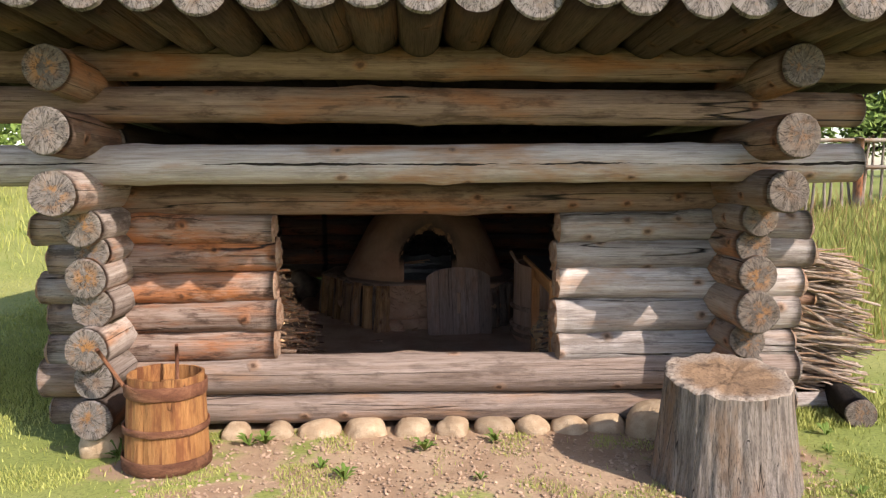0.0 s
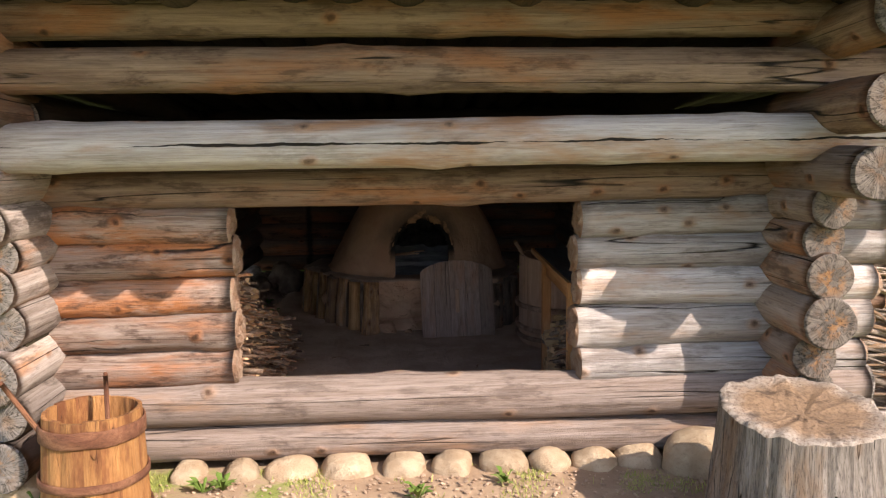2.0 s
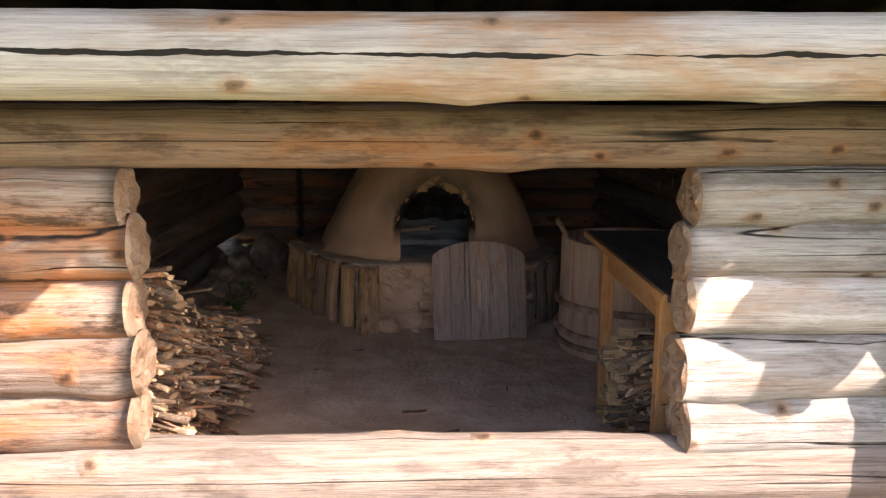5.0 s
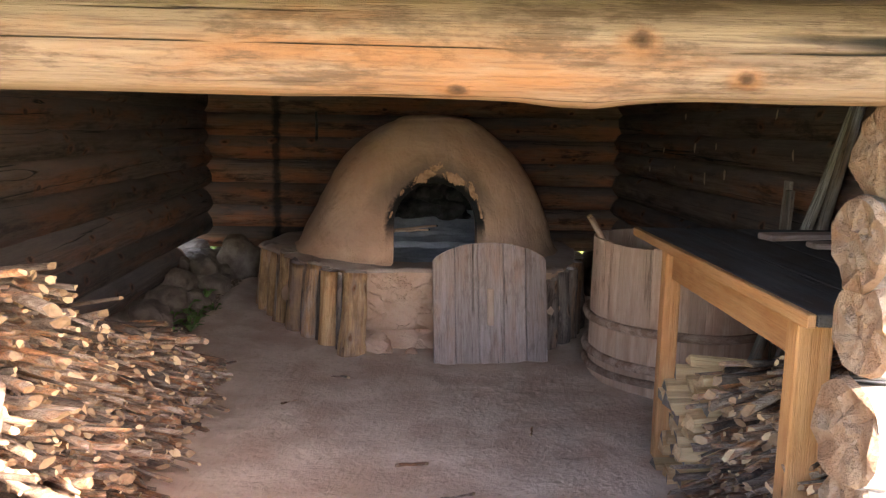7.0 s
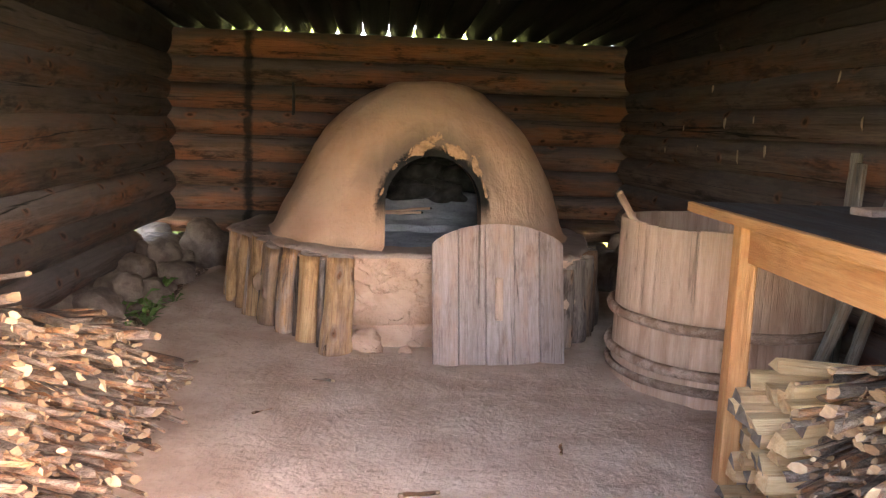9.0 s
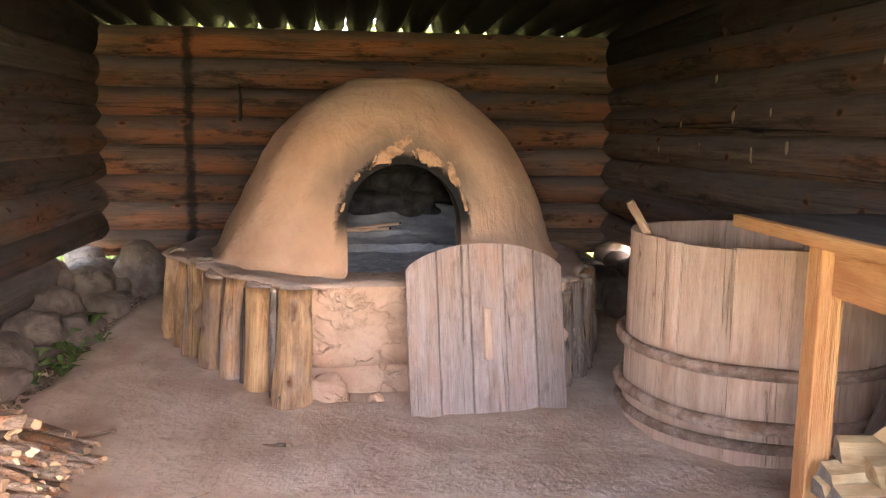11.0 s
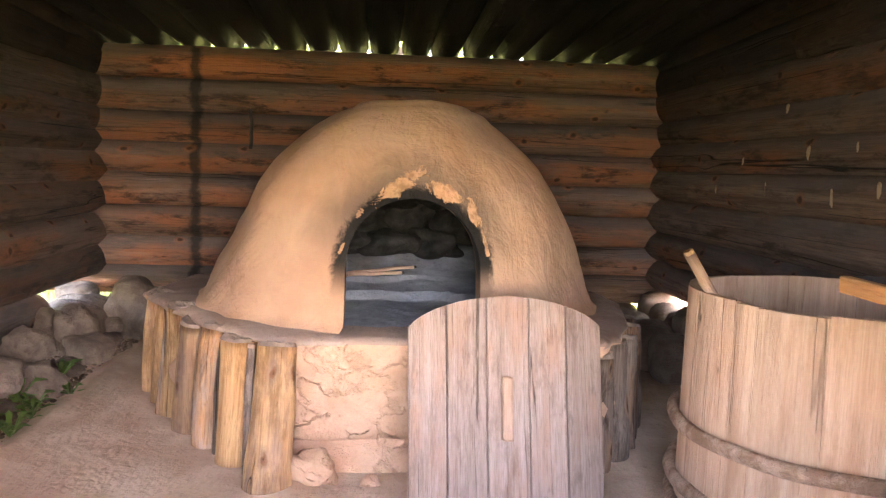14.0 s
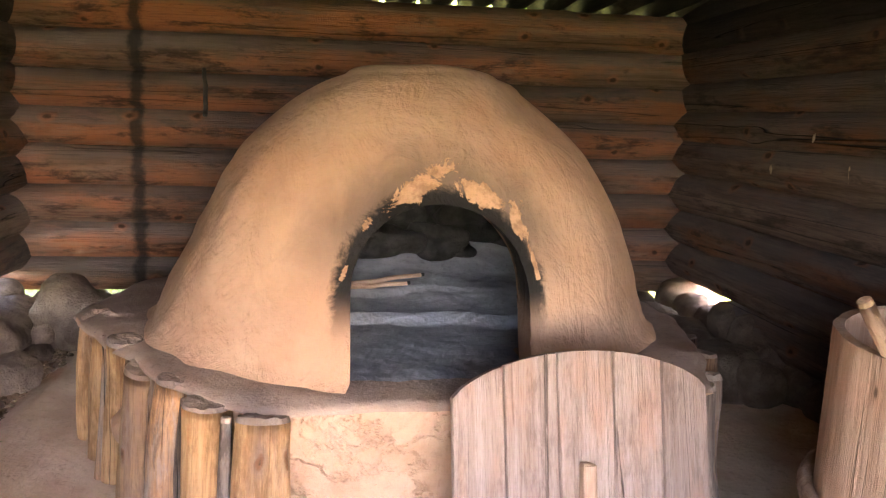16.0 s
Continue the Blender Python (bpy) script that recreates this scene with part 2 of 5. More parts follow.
# nearly black from where the log runs indoors
ROOFW = wood("roof_log", (0.062, 0.040, 0.031), (0.125, 0.092, 0.074), (0.14, 0.075, 0.042), 0.58, indoors=-2.75, inner_cols=((0.011, 0.009, 0.008), (0.026, 0.020, 0.016), (0.028, 0.018, 0.012)))
# dark brown of the boards added to block light in the walls
JOINT_DARK = earthy("moss_caulking", (0.05, 0.04, 0.025), (0.08, 0.065, 0.04), (0.03, 0.022, 0.015), 9.0)
SAWN = end_grain("log_end", (0.27, 0.235, 0.205), (0.46, 0.22, 0.07))
SAWN_DARK = end_grain("log_end_dark", (0.21, 0.172, 0.142), (0.42, 0.20, 0.075))
CUTS = earthy("hewn_end", (0.30, 0.17, 0.105), (0.40, 0.28, 0.20), (0.13, 0.065, 0.038), 14.0, depth=0.05, strength=0.9)
POSTBARK = wood("post_wood", (0.42, 0.20, 0.08), (0.62, 0.37, 0.18), (0.26, 0.16, 0.115), 0.57, fine=1.3, wear=0.6, mottle=0.5)
GREYPOST = wood("grey_post_wood", (0.22, 0.15, 0.115), (0.36, 0.285, 0.24), (0.44, 0.21, 0.085), 0.54, fine=1.3, wear=0.6, mottle=0.7)
DARKPOST = wood("dark_post_wood", (0.135, 0.085, 0.06), (0.26, 0.185, 0.14), (0.30, 0.15, 0.075), 0.58, fine=1.4, wear=0.7, mottle=0.8)
PLANK = wood("grey_plank", (0.33, 0.215, 0.165), (0.46, 0.335, 0.275), (0.40, 0.235, 0.165), 0.57, fine=2.6, crack=0.6, vary=0.2, knots="flat", wear=0.55, mottle=0.35)
STAVE = wood("tub_stave", (0.56, 0.325, 0.205), (0.67, 0.445, 0.31), (0.47, 0.265, 0.165), 0.58, fine=2.2, crack=0.3, vary=0.12, knots="flat", wear=0.22)
CHURN = wood("churn_stave", (0.36, 0.155, 0.05), (0.50, 0.255, 0.095), (0.20, 0.075, 0.03), 0.52, fine=2.5, crack=0.4, vary=0.2, knots="flat", wear=0.6)
HOOP = wood("hoop_wood", (0.19, 0.08, 0.04), (0.28, 0.135, 0.075), (0.14, 0.055, 0.03), 0.5, fine=3.0, crack=0.3, knots=False)
WITHY = wood("withy_hoop", (0.46, 0.275, 0.18), (0.57, 0.39, 0.28), (0.30, 0.165, 0.10), 0.5, fine=3.0, crack=0.4, knots=False)
DEAL = wood("new_deal", (0.53, 0.235, 0.085), (0.63, 0.34, 0.15), (0.46, 0.19, 0.07), 0.56, fine=2.0, crack=0.1, vary=0.1, knots="flat", wear=0.3)
BLACKTOP = wood("dark_board", (0.075, 0.062, 0.055), (0.12, 0.10, 0.09), (0.09, 0.06, 0.045), 0.5, fine=2.0, crack=0.5, vary=0.15, knots="flat", wear=0.5)
POLEW = wood("pole_wood", (0.22, 0.18, 0.14), (0.34, 0.29, 0.23), (0.2, 0.12, 0.07), 0.55, fine=2.0)
BARK = wood("stick_bark", (0.16, 0.092, 0.058), (0.36, 0.265, 0.195), (0.42, 0.175, 0.07), 0.55, fine=3.0, crack=0.3, knots=False, island=True, vary=0.6, mottle=0.5)
TWIG = wood("stick_bark_single", (0.16, 0.092, 0.058), (0.36, 0.265, 0.195), (0.42, 0.175, 0.07), 0.55, fine=3.0, crack=0.3, knots=False, vary=0.6, mottle=0.5)


def stick_end():
    """Cut or broken ends: some fresh and pale, some as dark as the bark."""
    n = Nodes("stick_end", 0.9, 0.2)
    c = n.coord(island=True)
    r = n.math("FRACT", n.math("MULTIPLY", n.math("ADD", n.rand(True), n.rand()), 7.3))
    pale = n.mix(n.noise(c, 60.0, 4, 0.7), (0.40, 0.22, 0.10), (0.66, 0.48, 0.29))
    return n.done(n.mix(n.band(r, 0.66, 0.80), n.mix(n.noise(c, 80.0, 4), (0.12, 0.075, 0.048), (0.40, 0.23, 0.12)), pale))


PITH = stick_end()
# stick bark copied paler, full sunlight put into its colour
SUNBARK = wood("sunned_stick", (0.24, 0.17, 0.12), (0.46, 0.38, 0.31), (0.34, 0.2, 0.11), 0.55, fine=3.0, crack=0.2, knots=False, island=True, vary=0.45)
SUNTWIG = wood("sunned_stick_single", (0.24, 0.17, 0.12), (0.46, 0.38, 0.31), (0.34, 0.2, 0.11), 0.55, fine=3.0, crack=0.2, knots=False, vary=0.45)
SPLIT = wood("split_billet", (0.66, 0.39, 0.18), (0.76, 0.53, 0.29), (0.46, 0.25, 0.11), 0.55, fine=3.0, crack=0.1, knots=False, vary=0.15, wear=0.15)
CHARRED = earthy("weathered_cut", (0.17, 0.125, 0.095), (0.27, 0.20, 0.15), (0.08, 0.055, 0.04), 30.0)
STUMP = wood("stump_side", (0.13, 0.105, 0.085), (0.36, 0.305, 0.26), (0.24, 0.155, 0.10), 0.58, fine=1.6, crack=1.0, knots="flat")


def stump_top():
    """Rotted sawn face: tan middle, pale ragged rim, dark pits and radial checks."""
    n = Nodes("stump_top", 0.95, 0.2)
    c = n.coord(shift=False)
    p = n.split(c)
    radius = n.vec("LENGTH", n.xyz(p[0], p[1], 0.0))
    angle = n.math("ARCTAN2", p[1], p[0])
    big, fine = n.noise(c, 9.0, 5, 0.65, 0.2), n.noise(c, 70.0, 5, 0.75)
    fan = n.noise(n.xyz(n.math("MULTIPLY", angle, 5.0), n.math("MULTIPLY", radius, 22.0), 0.0), 1.0, 6, 0.75)
    col = n.mix(n.band(n.math("ADD", radius, n.math("MULTIPLY", big, 0.2)), 0.30, 0.42), (0.34, 0.22, 0.13), (0.43, 0.36, 0.29))
    col = n.mix(n.band(fine, 0.45, 0.68, 0.0, 0.8), col, (0.15, 0.09, 0.055))
    col = n.mix(n.band(fan, 0.52, 0.70, 0.0, 0.45), col, (0.12, 0.075, 0.05))
    col = n.mix(n.band(big, 0.52, 0.66, 0.0, 0.75), col, (0.08, 0.05, 0.033))
    n.bump(n.math("SUBTRACT", n.math("MULTIPLY", fine, 0.6), n.math("ADD", fan, big)), 0.9, 0.03)
    return n.done(col)


STUMPTOP = stump_top()
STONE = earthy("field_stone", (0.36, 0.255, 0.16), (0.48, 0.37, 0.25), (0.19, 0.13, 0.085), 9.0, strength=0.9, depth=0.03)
# field stone again, with the indoor dimness put into its colour
DIMSTONE = earthy("dimmed_stone", (0.15, 0.102, 0.072), (0.24, 0.17, 0.122), (0.085, 0.06, 0.046), 11.0, strength=0.9, depth=0.06)
FLOORCLAY = earthy("earth_floor", (0.50, 0.325, 0.222), (0.64, 0.45, 0.325), (0.33, 0.205, 0.14), 3.2, depth=0.05, strength=0.6, shift=False)


def cracked_clay():
    """Dried orange clay with shrinkage cracks and flaked scars."""
    n = Nodes("hearth_clay", 0.95, 0.2)
    c = n.coord(shift=False)
    big, small = n.noise(c, 4.5, 5, 0.65, 0.3), n.noise(c, 42.0, 5, 0.7)
    flake = n.noise(n.vec("MULTIPLY", c, (1, 1, 1.2)), 2.6, 6, 0.6, 0.3)
    warp = n.vec("ADD", n.vec("MULTIPLY", c, (1, 1, 1.6)), n.xyz(n.math("MULTIPLY", small, 0.03), 0.0, n.math("MULTIPLY", big, 0.22)))
    v = n.t.nodes.new("ShaderNodeTexVoronoi")
    v.feature = "DISTANCE_TO_EDGE"
    n.put(v.inputs["Vector"], warp)
    v.inputs["Scale"].default_value = 2.9
    crack = n.math("MULTIPLY", n.band(v.outputs["Distance"], 0.0, 0.012, 1.0, 0.0), n.band(big, 0.57, 0.64))
    col = n.mix(n.band(big, 0.35, 0.68), (0.46, 0.26, 0.16), (0.56, 0.345, 0.225))
    col = n.mix(n.band(small, 0.52, 0.75, 0.0, 0.5), col, (0.31, 0.175, 0.11))
    col = n.mix(n.math("MULTIPLY", crack, 0.8), col, (0.12, 0.065, 0.04))
    step = n.band(flake, 0.49, 0.53, 0.0, 0.6)
    n.bump(n.math("SUBTRACT", n.math("ADD", n.math("ADD", big, step), n.math("MULTIPLY", small, 0.3)), n.math("MULTIPLY", crack, 1.5)), 0.8, 0.04)
    return n.done(col)


CLAYBASE = cracked_clay()
DUST = earthy("dusty_ledge", (0.31, 0.20, 0.145), (0.39, 0.27, 0.205), (0.18, 0.12, 0.09), 5.0, depth=0.03, shift=False)
POSTTOP = earthy("dusty_post_top", (0.21, 0.145, 0.11), (0.30, 0.21, 0.16), (0.12, 0.08, 0.06), 14.0, depth=0.03)
ASH = earthy("ash", (0.22, 0.215, 0.225), (0.36, 0.35, 0.355), (0.09, 0.085, 0.085), 5.0, depth=0.02, shift=False)
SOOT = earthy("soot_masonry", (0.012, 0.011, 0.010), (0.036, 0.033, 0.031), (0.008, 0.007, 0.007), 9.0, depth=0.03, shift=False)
IRON = earthy("old_iron", (0.03, 0.026, 0.024), (0.06, 0.045, 0.035), (0.02, 0.015, 0.012), 20.0, rough=0.6)
LEAF = earthy("leaf", (0.10, 0.16, 0.03), (0.17, 0.23, 0.05), (0.06, 0.10, 0.02), 3.0, rough=0.6, island=True)
BLADE = earthy("grass_blade", (0.26, 0.29, 0.065), (0.41, 0.40, 0.125), (0.15, 0.18, 0.045), 0.7, rough=0.6, island=True)
DRY = earthy("dry_flower", (0.26, 0.13, 0.06), (0.34, 0.20, 0.09), (0.18, 0.09, 0.05), 3.0, island=True)
SHEETDARK = earthy("roof_sheet_dark", (0.07, 0.055, 0.04), (0.11, 0.09, 0.06), (0.04, 0.03, 0.025), 2.0)


def ground_material():
    n = Nodes("lawn_and_soil", 0.95, 0.15)
    c = n.coord(shift=False)
    p = n.split(c)
    wide, mid, fine = n.noise(c, 0.35, 4, 0.6), n.noise(c, 2.2, 5, 0.6, 0.5), n.noise(c, 38.0, 4, 0.7)
    grass = n.mix(n.band(wide, 0.35, 0.7), (0.19, 0.225, 0.055), (0.30, 0.30, 0.10))
    grass = n.mix(n.band(fine, 0.45, 0.7, 0.0, 0.6), grass, (0.07, 0.10, 0.03))
    soil = n.mix(n.band(mid, 0.35, 0.65), (0.29, 0.195, 0.125), (0.40, 0.29, 0.19))
    soil = n.mix(n.band(fine, 0.5, 0.75, 0.0, 0.6), soil, (0.19, 0.13, 0.09))
    # trodden strip before the opening, its rim ragged
    ox = n.math("ABSOLUTE", n.math("SUBTRACT", p[0], 0.35))
    oy = n.math("ABSOLUTE", n.math("SUBTRACT", p[1], 4.3))
    reach = n.math("MAXIMUM", n.math("MULTIPLY", ox, 0.42), n.math("MULTIPLY", oy, 0.75))
    worn = n.band(n.math("ADD", reach, n.math("MULTIPLY", n.math("SUBTRACT", mid, 0.5), 2.2)), 0.50, 0.80, 1.0, 0.0)
    col = n.mix(worn, grass, soil)
    n.bump(n.math("ADD", mid, n.math("MULTIPLY", fine, 0.5)), 0.6, 0.02)
    return n.done(col)


LAWN = ground_material()


def oven_clay():
    """Smoothed clay, sooted and chipped round the mouth."""
    n = Nodes("oven_clay", 0.9, 0.2)
    c = n.coord(shift=False)
    p = n.split(c)
    big, small = n.noise(c, 2.6, 5, 0.6, 0.3), n.noise(c, 26.0, 5, 0.65)
    smear = n.noise(n.vec("MULTIPLY", c, (5, 5, 2.2)), 1.6, 5, 0.6, 0.6)
    col = n.mix(n.band(big, 0.35, 0.66), (0.455, 0.25, 0.15), (0.53, 0.315, 0.197))
    col = n.mix(n.band(smear, 0.5, 0.75, 0.0, 0.45), col, (0.42, 0.24, 0.155))
    col = n.mix(n.band(small, 0.62, 0.78, 0.0, 0.35), col, (0.30, 0.18, 0.11))
    # soot stain that licks up from the arch
    dx = n.math("MULTIPLY", n.math("SUBTRACT", p[0], 0.02), 1.0)
    dz = n.math("SUBTRACT", p[2], 0.26)
    d = n.math("SUBTRACT", n.vec("LENGTH", n.xyz(dx, n.math("MULTIPLY", n.math("ADD", p[1], 0.84), 0.7), n.math("MAXIMUM", dz, -0.02))), 0.275)
    lick = n.math("ADD", d, n.math("MULTIPLY", n.math("SUBTRACT", smear, 0.5), 0.16))
    high = n.band(dz, -0.06, 0.20)
    front = n.band(p[1], -0.32, -0.50)
    col = n.mix(n.math("MULTIPLY", n.math("MULTIPLY", n.band(lick, 0.05, 0.23, 0.8, 0.0), high), front), col, (0.11, 0.078, 0.058))
    chip = n.noise(c, 13.0, 6, 0.78, 0.6)
    ragged = n.math("MULTIPLY", n.math("SUBTRACT", chip, 0.5), 4.6)
    # black tarry rim of the mouth, fading down the jambs
    black = n.math("ADD", d, n.math("MULTIPLY", n.math("SUBTRACT", chip, 0.5), 0.10))
    col = n.mix(n.math("MULTIPLY", n.math("MULTIPLY", n.band(black, 0.022, 0.055, 1.0, 0.0), front), n.band(dz, -0.16, 0.0)), col, (0.018, 0.015, 0.013))
    # places where the sooted skin has flaked off down to fresh clay
    scars = 0.0
    for cx, cz, turn, la, lb in ((-0.03, 0.530, 34, 0.095, 0.028), (0.155, 0.508, -18, 0.10, 0.030), (0.245, 0.440, -66, 0.058, 0.020), (-0.185, 0.425, 50, 0.022, 0.014), (0.288, 0.335, -75, 0.05, 0.008), (-0.245, 0.30, 70, 0.03, 0.008)):
        ux, uz = math.cos(radians(turn)), math.sin(radians(turn))
        ex, ez = n.math("SUBTRACT", p[0], cx), n.math("SUBTRACT", p[2], cz)
        u = n.math("ADD", n.math("MULTIPLY", ex, ux / la), n.math("MULTIPLY", ez, uz / la))
        v = n.math("ADD", n.math("MULTIPLY", ex, -uz / lb), n.math("MULTIPLY", ez, ux / lb))
        off = n.math("ADD", n.vec("LENGTH", n.xyz(u, v, 0.0)), ragged)
        scars = n.math("MAXIMUM", scars, n.band(off, 0.80, 0.92, 1.0, 0.0))
    scars = n.math("MULTIPLY", scars, front)
    col = n.mix(scars, col, n.mix(n.band(small, 0.4, 0.62), (0.54, 0.30, 0.165), (0.34, 0.18, 0.095)))
    big = n.math("SUBTRACT", big, n.math("MULTIPLY", scars, 0.5))
    n.bump(n.math("ADD", n.math("ADD", big, smear), n.math("MULTIPLY", small, 0.3)), 0.6, 0.03)
    return n.done(col)


OVENCLAY = oven_clay()


# ---- mesh helpers ----
def raw_mesh(name, verts, faces, mats, index=None, smooth=True):
    me = bpy.data.meshes.new(name)
    me.from_pydata(verts, [], faces)
    for m in mats:
        me.materials.append(m)
    if index is not None:
        me.polygons.foreach_set("material_index", index)
    me.polygons.foreach_set("use_smooth", [smooth if (index is None or i == 0) else False for i in (index or [0] * len(faces))])
    me.update()
    return me


def obj(name, me, m=None, parent=None, label=""):
    ob = new(name, me)
    if parent:
        ob.parent = parent
    if m is not None:
        ob.matrix_basis = m
    if label:
        ob["label"] = label
    return ob


def thing(name, m, label, category, group="", kind=""):
    ob = new(name)
    ob.empty_display_size = 0.1
    ob.matrix_basis = m
    return tagged(ob, label, category, group, kind)


def part(name, bm, material, parent, label="", m=None, smooth=False):
    me = bpy.data.meshes.new(name)
    bm.to_mesh(me)
    bm.free()
    me.materials.append(material)
    me.polygons.foreach_set("use_smooth", [smooth] * len(me.polygons))
    return obj(name, me, m, parent, label)


def log_mesh(name, length, r0, r1, seed, mats, n=18, bend=0.02, knots=12, step=0.07, rough_end=0.0):
    """A round timber along local x, with bends, swellings, knots and sawn ends."""
    rng = random.Random(seed)
    count = max(6, int(length / step))
    bumps = [(rng.uniform(-length / 2, length / 2), rng.uniform(0, math.tau), rng.uniform(0.008, 0.018) * min(1, r0 / 0.1) ** 2) for _ in range(knots)]
    ph = [rng.uniform(0, math.tau) for _ in range(4)]
    verts, faces, index = [], [], []
    stations = [-length / 2 + length * i / count for i in range(count + 1)]
    for i, x in enumerate(stations):
        f = i / count
        cy = bend * math.sin(f * 3.3 + ph[0]) + 0.25 * bend * math.sin(f * 11 + ph[1])
        cz = 0.6 * bend * math.sin(f * 2.7 + ph[2]) + 0.2 * bend * math.sin(f * 13 + ph[3])
        cy -= bend * math.sin(1.65 + ph[0]); cz -= 0.6 * bend * math.sin(1.35 + ph[2])
        for j in range(n):
            a = math.tau * j / n
            r = r0 + (r1 - r0) * f
            r *= 1 + 0.055 * noise.noise((x * 1.3 + seed, math.cos(a) * 0.9, math.sin(a) * 0.9)) + 0.03 * noise.noise((x * 6 + seed, math.cos(a) * 2, math.sin(a) * 2))
            for bx, ba, h in bumps:
                da = (a - ba + math.pi) % math.tau - math.pi
                if abs(x - bx) < 0.3:
                    r += h * math.exp(-((x - bx) / 0.09) ** 2 - (da * r / 0.05) ** 2)
            verts.append((x, cy + r * math.cos(a), cz + r * math.sin(a)))
    for i in range(count):
        for j in range(n):
            k = (j + 1) % n
            faces.append((i * n + j, i * n + k, (i + 1) * n + k, (i + 1) * n + j))
            index.append(0)
    for end, out in ((0, -1), (count, 1)):
        ring = list(range(end * n, end * n + n))
        cx = sum(verts[q][0] for q in ring) / n
        cy = sum(verts[q][1] for q in ring) / n
        cz = sum(verts[q][2] for q in ring) / n
        tilt = rng.uniform(-0.12, 0.12)
        rows = [ring]
        for scale, push in ((0.93, 0.012), (0.6, 0.014), (0.28, 0.012)):
            base = len(verts)
            for q in ring:
                vx, vy, vz = verts[q]
                verts.append((cx + out * push + tilt * (vz - cz) * scale + rough_end * rng.uniform(-1, 1), cy + (vy - cy) * scale, cz + (vz - cz) * scale))
            rows.append(list(range(base, base + n)))
        for a, b in zip(rows, rows[1:]):
            for j in range(n):
                k = (j + 1) % n
                faces.append((a[j], b[j], b[k], a[k]) if out > 0 else (a[k], b[k], b[j], a[j]))
                index.append(1)
        faces.append(tuple(rows[-1]) if out > 0 else tuple(reversed(rows[-1])))
        index.append(1)
    return raw_mesh(name, verts, faces, mats, index)


def lay_x(parent, x0, x1, y, z, r, seed, mats, r1=None, dz=0.0, **kw):
    me = log_mesh("log", x1 - x0, r, r1 or r, seed, mats, **kw)
    turn = math.degrees(math.atan2(dz, x1 - x0))
    return obj("log", me, pose((x0 + x1) / 2, y, z, (seed * 47) % 360, 0, 0) if not dz else pose((x0 + x1) / 2, y, z, 0, -turn, 0), parent)


def lay_y(parent, y0, y1, x, z0, z1, r0, r1, seed, mats, x1=None, **kw):
    """Along y, its middle line rising from z0 to z1; local x runs with y."""
    me = log_mesh("log", math.hypot(y1 - y0, z1 - z0), r0, r1, seed, mats, **kw)
    dx = (x1 if x1 is not None else x) - x
    a = Matrix.Translation((x + dx / 2, (y0 + y1) / 2, (z0 + z1) / 2)) @ Euler((0, 0, -math.atan2(dx, y1 - y0))).to_matrix().to_4x4() @ Euler((math.atan2(z1 - z0, y1 - y0), 0, 0)).to_matrix().to_4x4() @ Euler((0, 0, math.pi / 2)).to_matrix().to_4x4() @ Euler((radians((seed * 61) % 360), 0, 0)).to_matrix().to_4x4()
    return obj("log", me, a, parent)


def box_bm(sx, sy, sz, bevel=0.004, seed=0, jitter=0.0, cuts=0):
    """A sawn piece, edges eased; local x is its length."""
    bm = bmesh.new()
    bmesh.ops.create_cube(bm, size=1, matrix=Matrix.Diagonal((sx, sy, sz, 1)))
    if cuts:
        bmesh.ops.subdivide_edges(bm, edges=[e for e in bm.edges if abs((e.verts[0].co - e.verts[1].co).x) > sx * 0.5], cuts=cuts)
    if bevel:
        bmesh.ops.bevel(bm, geom=bm.edges[:], offset=bevel, segments=1, affect="EDGES", clamp_overlap=True)
    rng = random.Random(seed)
    for v in bm.verts:
        v.co += Vector((rng.uniform(-1, 1), rng.uniform(-1, 1), rng.uniform(-1, 1))) * jitter
    return bm


def between(a, b, spin=0):
    """The pose of a piece whose local x runs from a to b, at its middle."""
    a, b = Vector(a), Vector(b)
    return Matrix.Translation((a + b) / 2) @ (b - a).to_track_quat("X", "Z").to_matrix().to_4x4() @ Euler((radians(spin), 0, 0)).to_matrix().to_4x4()


def stone_bm(sx, sy, sz, seed, rough=0.12, sub=3):
    bm = bmesh.new()
    bmesh.ops.create_icosphere(bm, subdivisions=sub, radius=1)
    for v in bm.verts:
        p = v.co.copy()
        k = 1 + rough * noise.noise(p * 1.1 + Vector((seed * 3.7, 0, 0))) * 2 + rough * 0.4 * noise.noise(p * 3 + Vector((0, seed * 2.3, 0)))
        q = Vector([math.copysign(abs(c) ** 0.8, c) for c in p])
        v.co = Vector((q.x * sx, q.y * sy, q.z * sz)) * k
    return bm


# ---- ground ----
def rise(x, y):
    """The meadow climbs behind and beside the hut."""
    d = max(abs(x - 0.1) - 2.9, y - 10.9, 0)
    a, b = min(1, d / 9), min(1, max(0, (y - 5.5) / 7))
    return 1.4 * a * a * (3 - 2 * a) * b * b * (3 - 2 * b)


def ground_sheet():
    marks = [-600, -200, -80, -40, -26, -20, -16, -12, -10] + [-8 + 0.4 * i for i in range(41)] + [9, 10, 11, 12, 14, 17, 20, 26, 40, 80, 200, 600]
    verts, faces = [], []
    for y in marks:
        for x in marks:
            z = 0.012 * noise.noise((x * 0.9, (y + 5) * 0.9, 0)) if abs(x) < 9 and abs(y) < 9 else 0.0
            verts.append((x, y + 5, z - 0.004 + rise(x, y + 5)))
    w = len(marks)
    for j in range(w - 1):
        for i in range(w - 1):
            faces.append((j * w + i, j * w + i + 1, (j + 1) * w + i + 1, (j + 1) * w + i))
    return tagged(obj("ground", raw_mesh("ground", verts, faces, [LAWN])), "sunlit mown lawn with bare trodden soil by the hut", "ground", kind="structure")


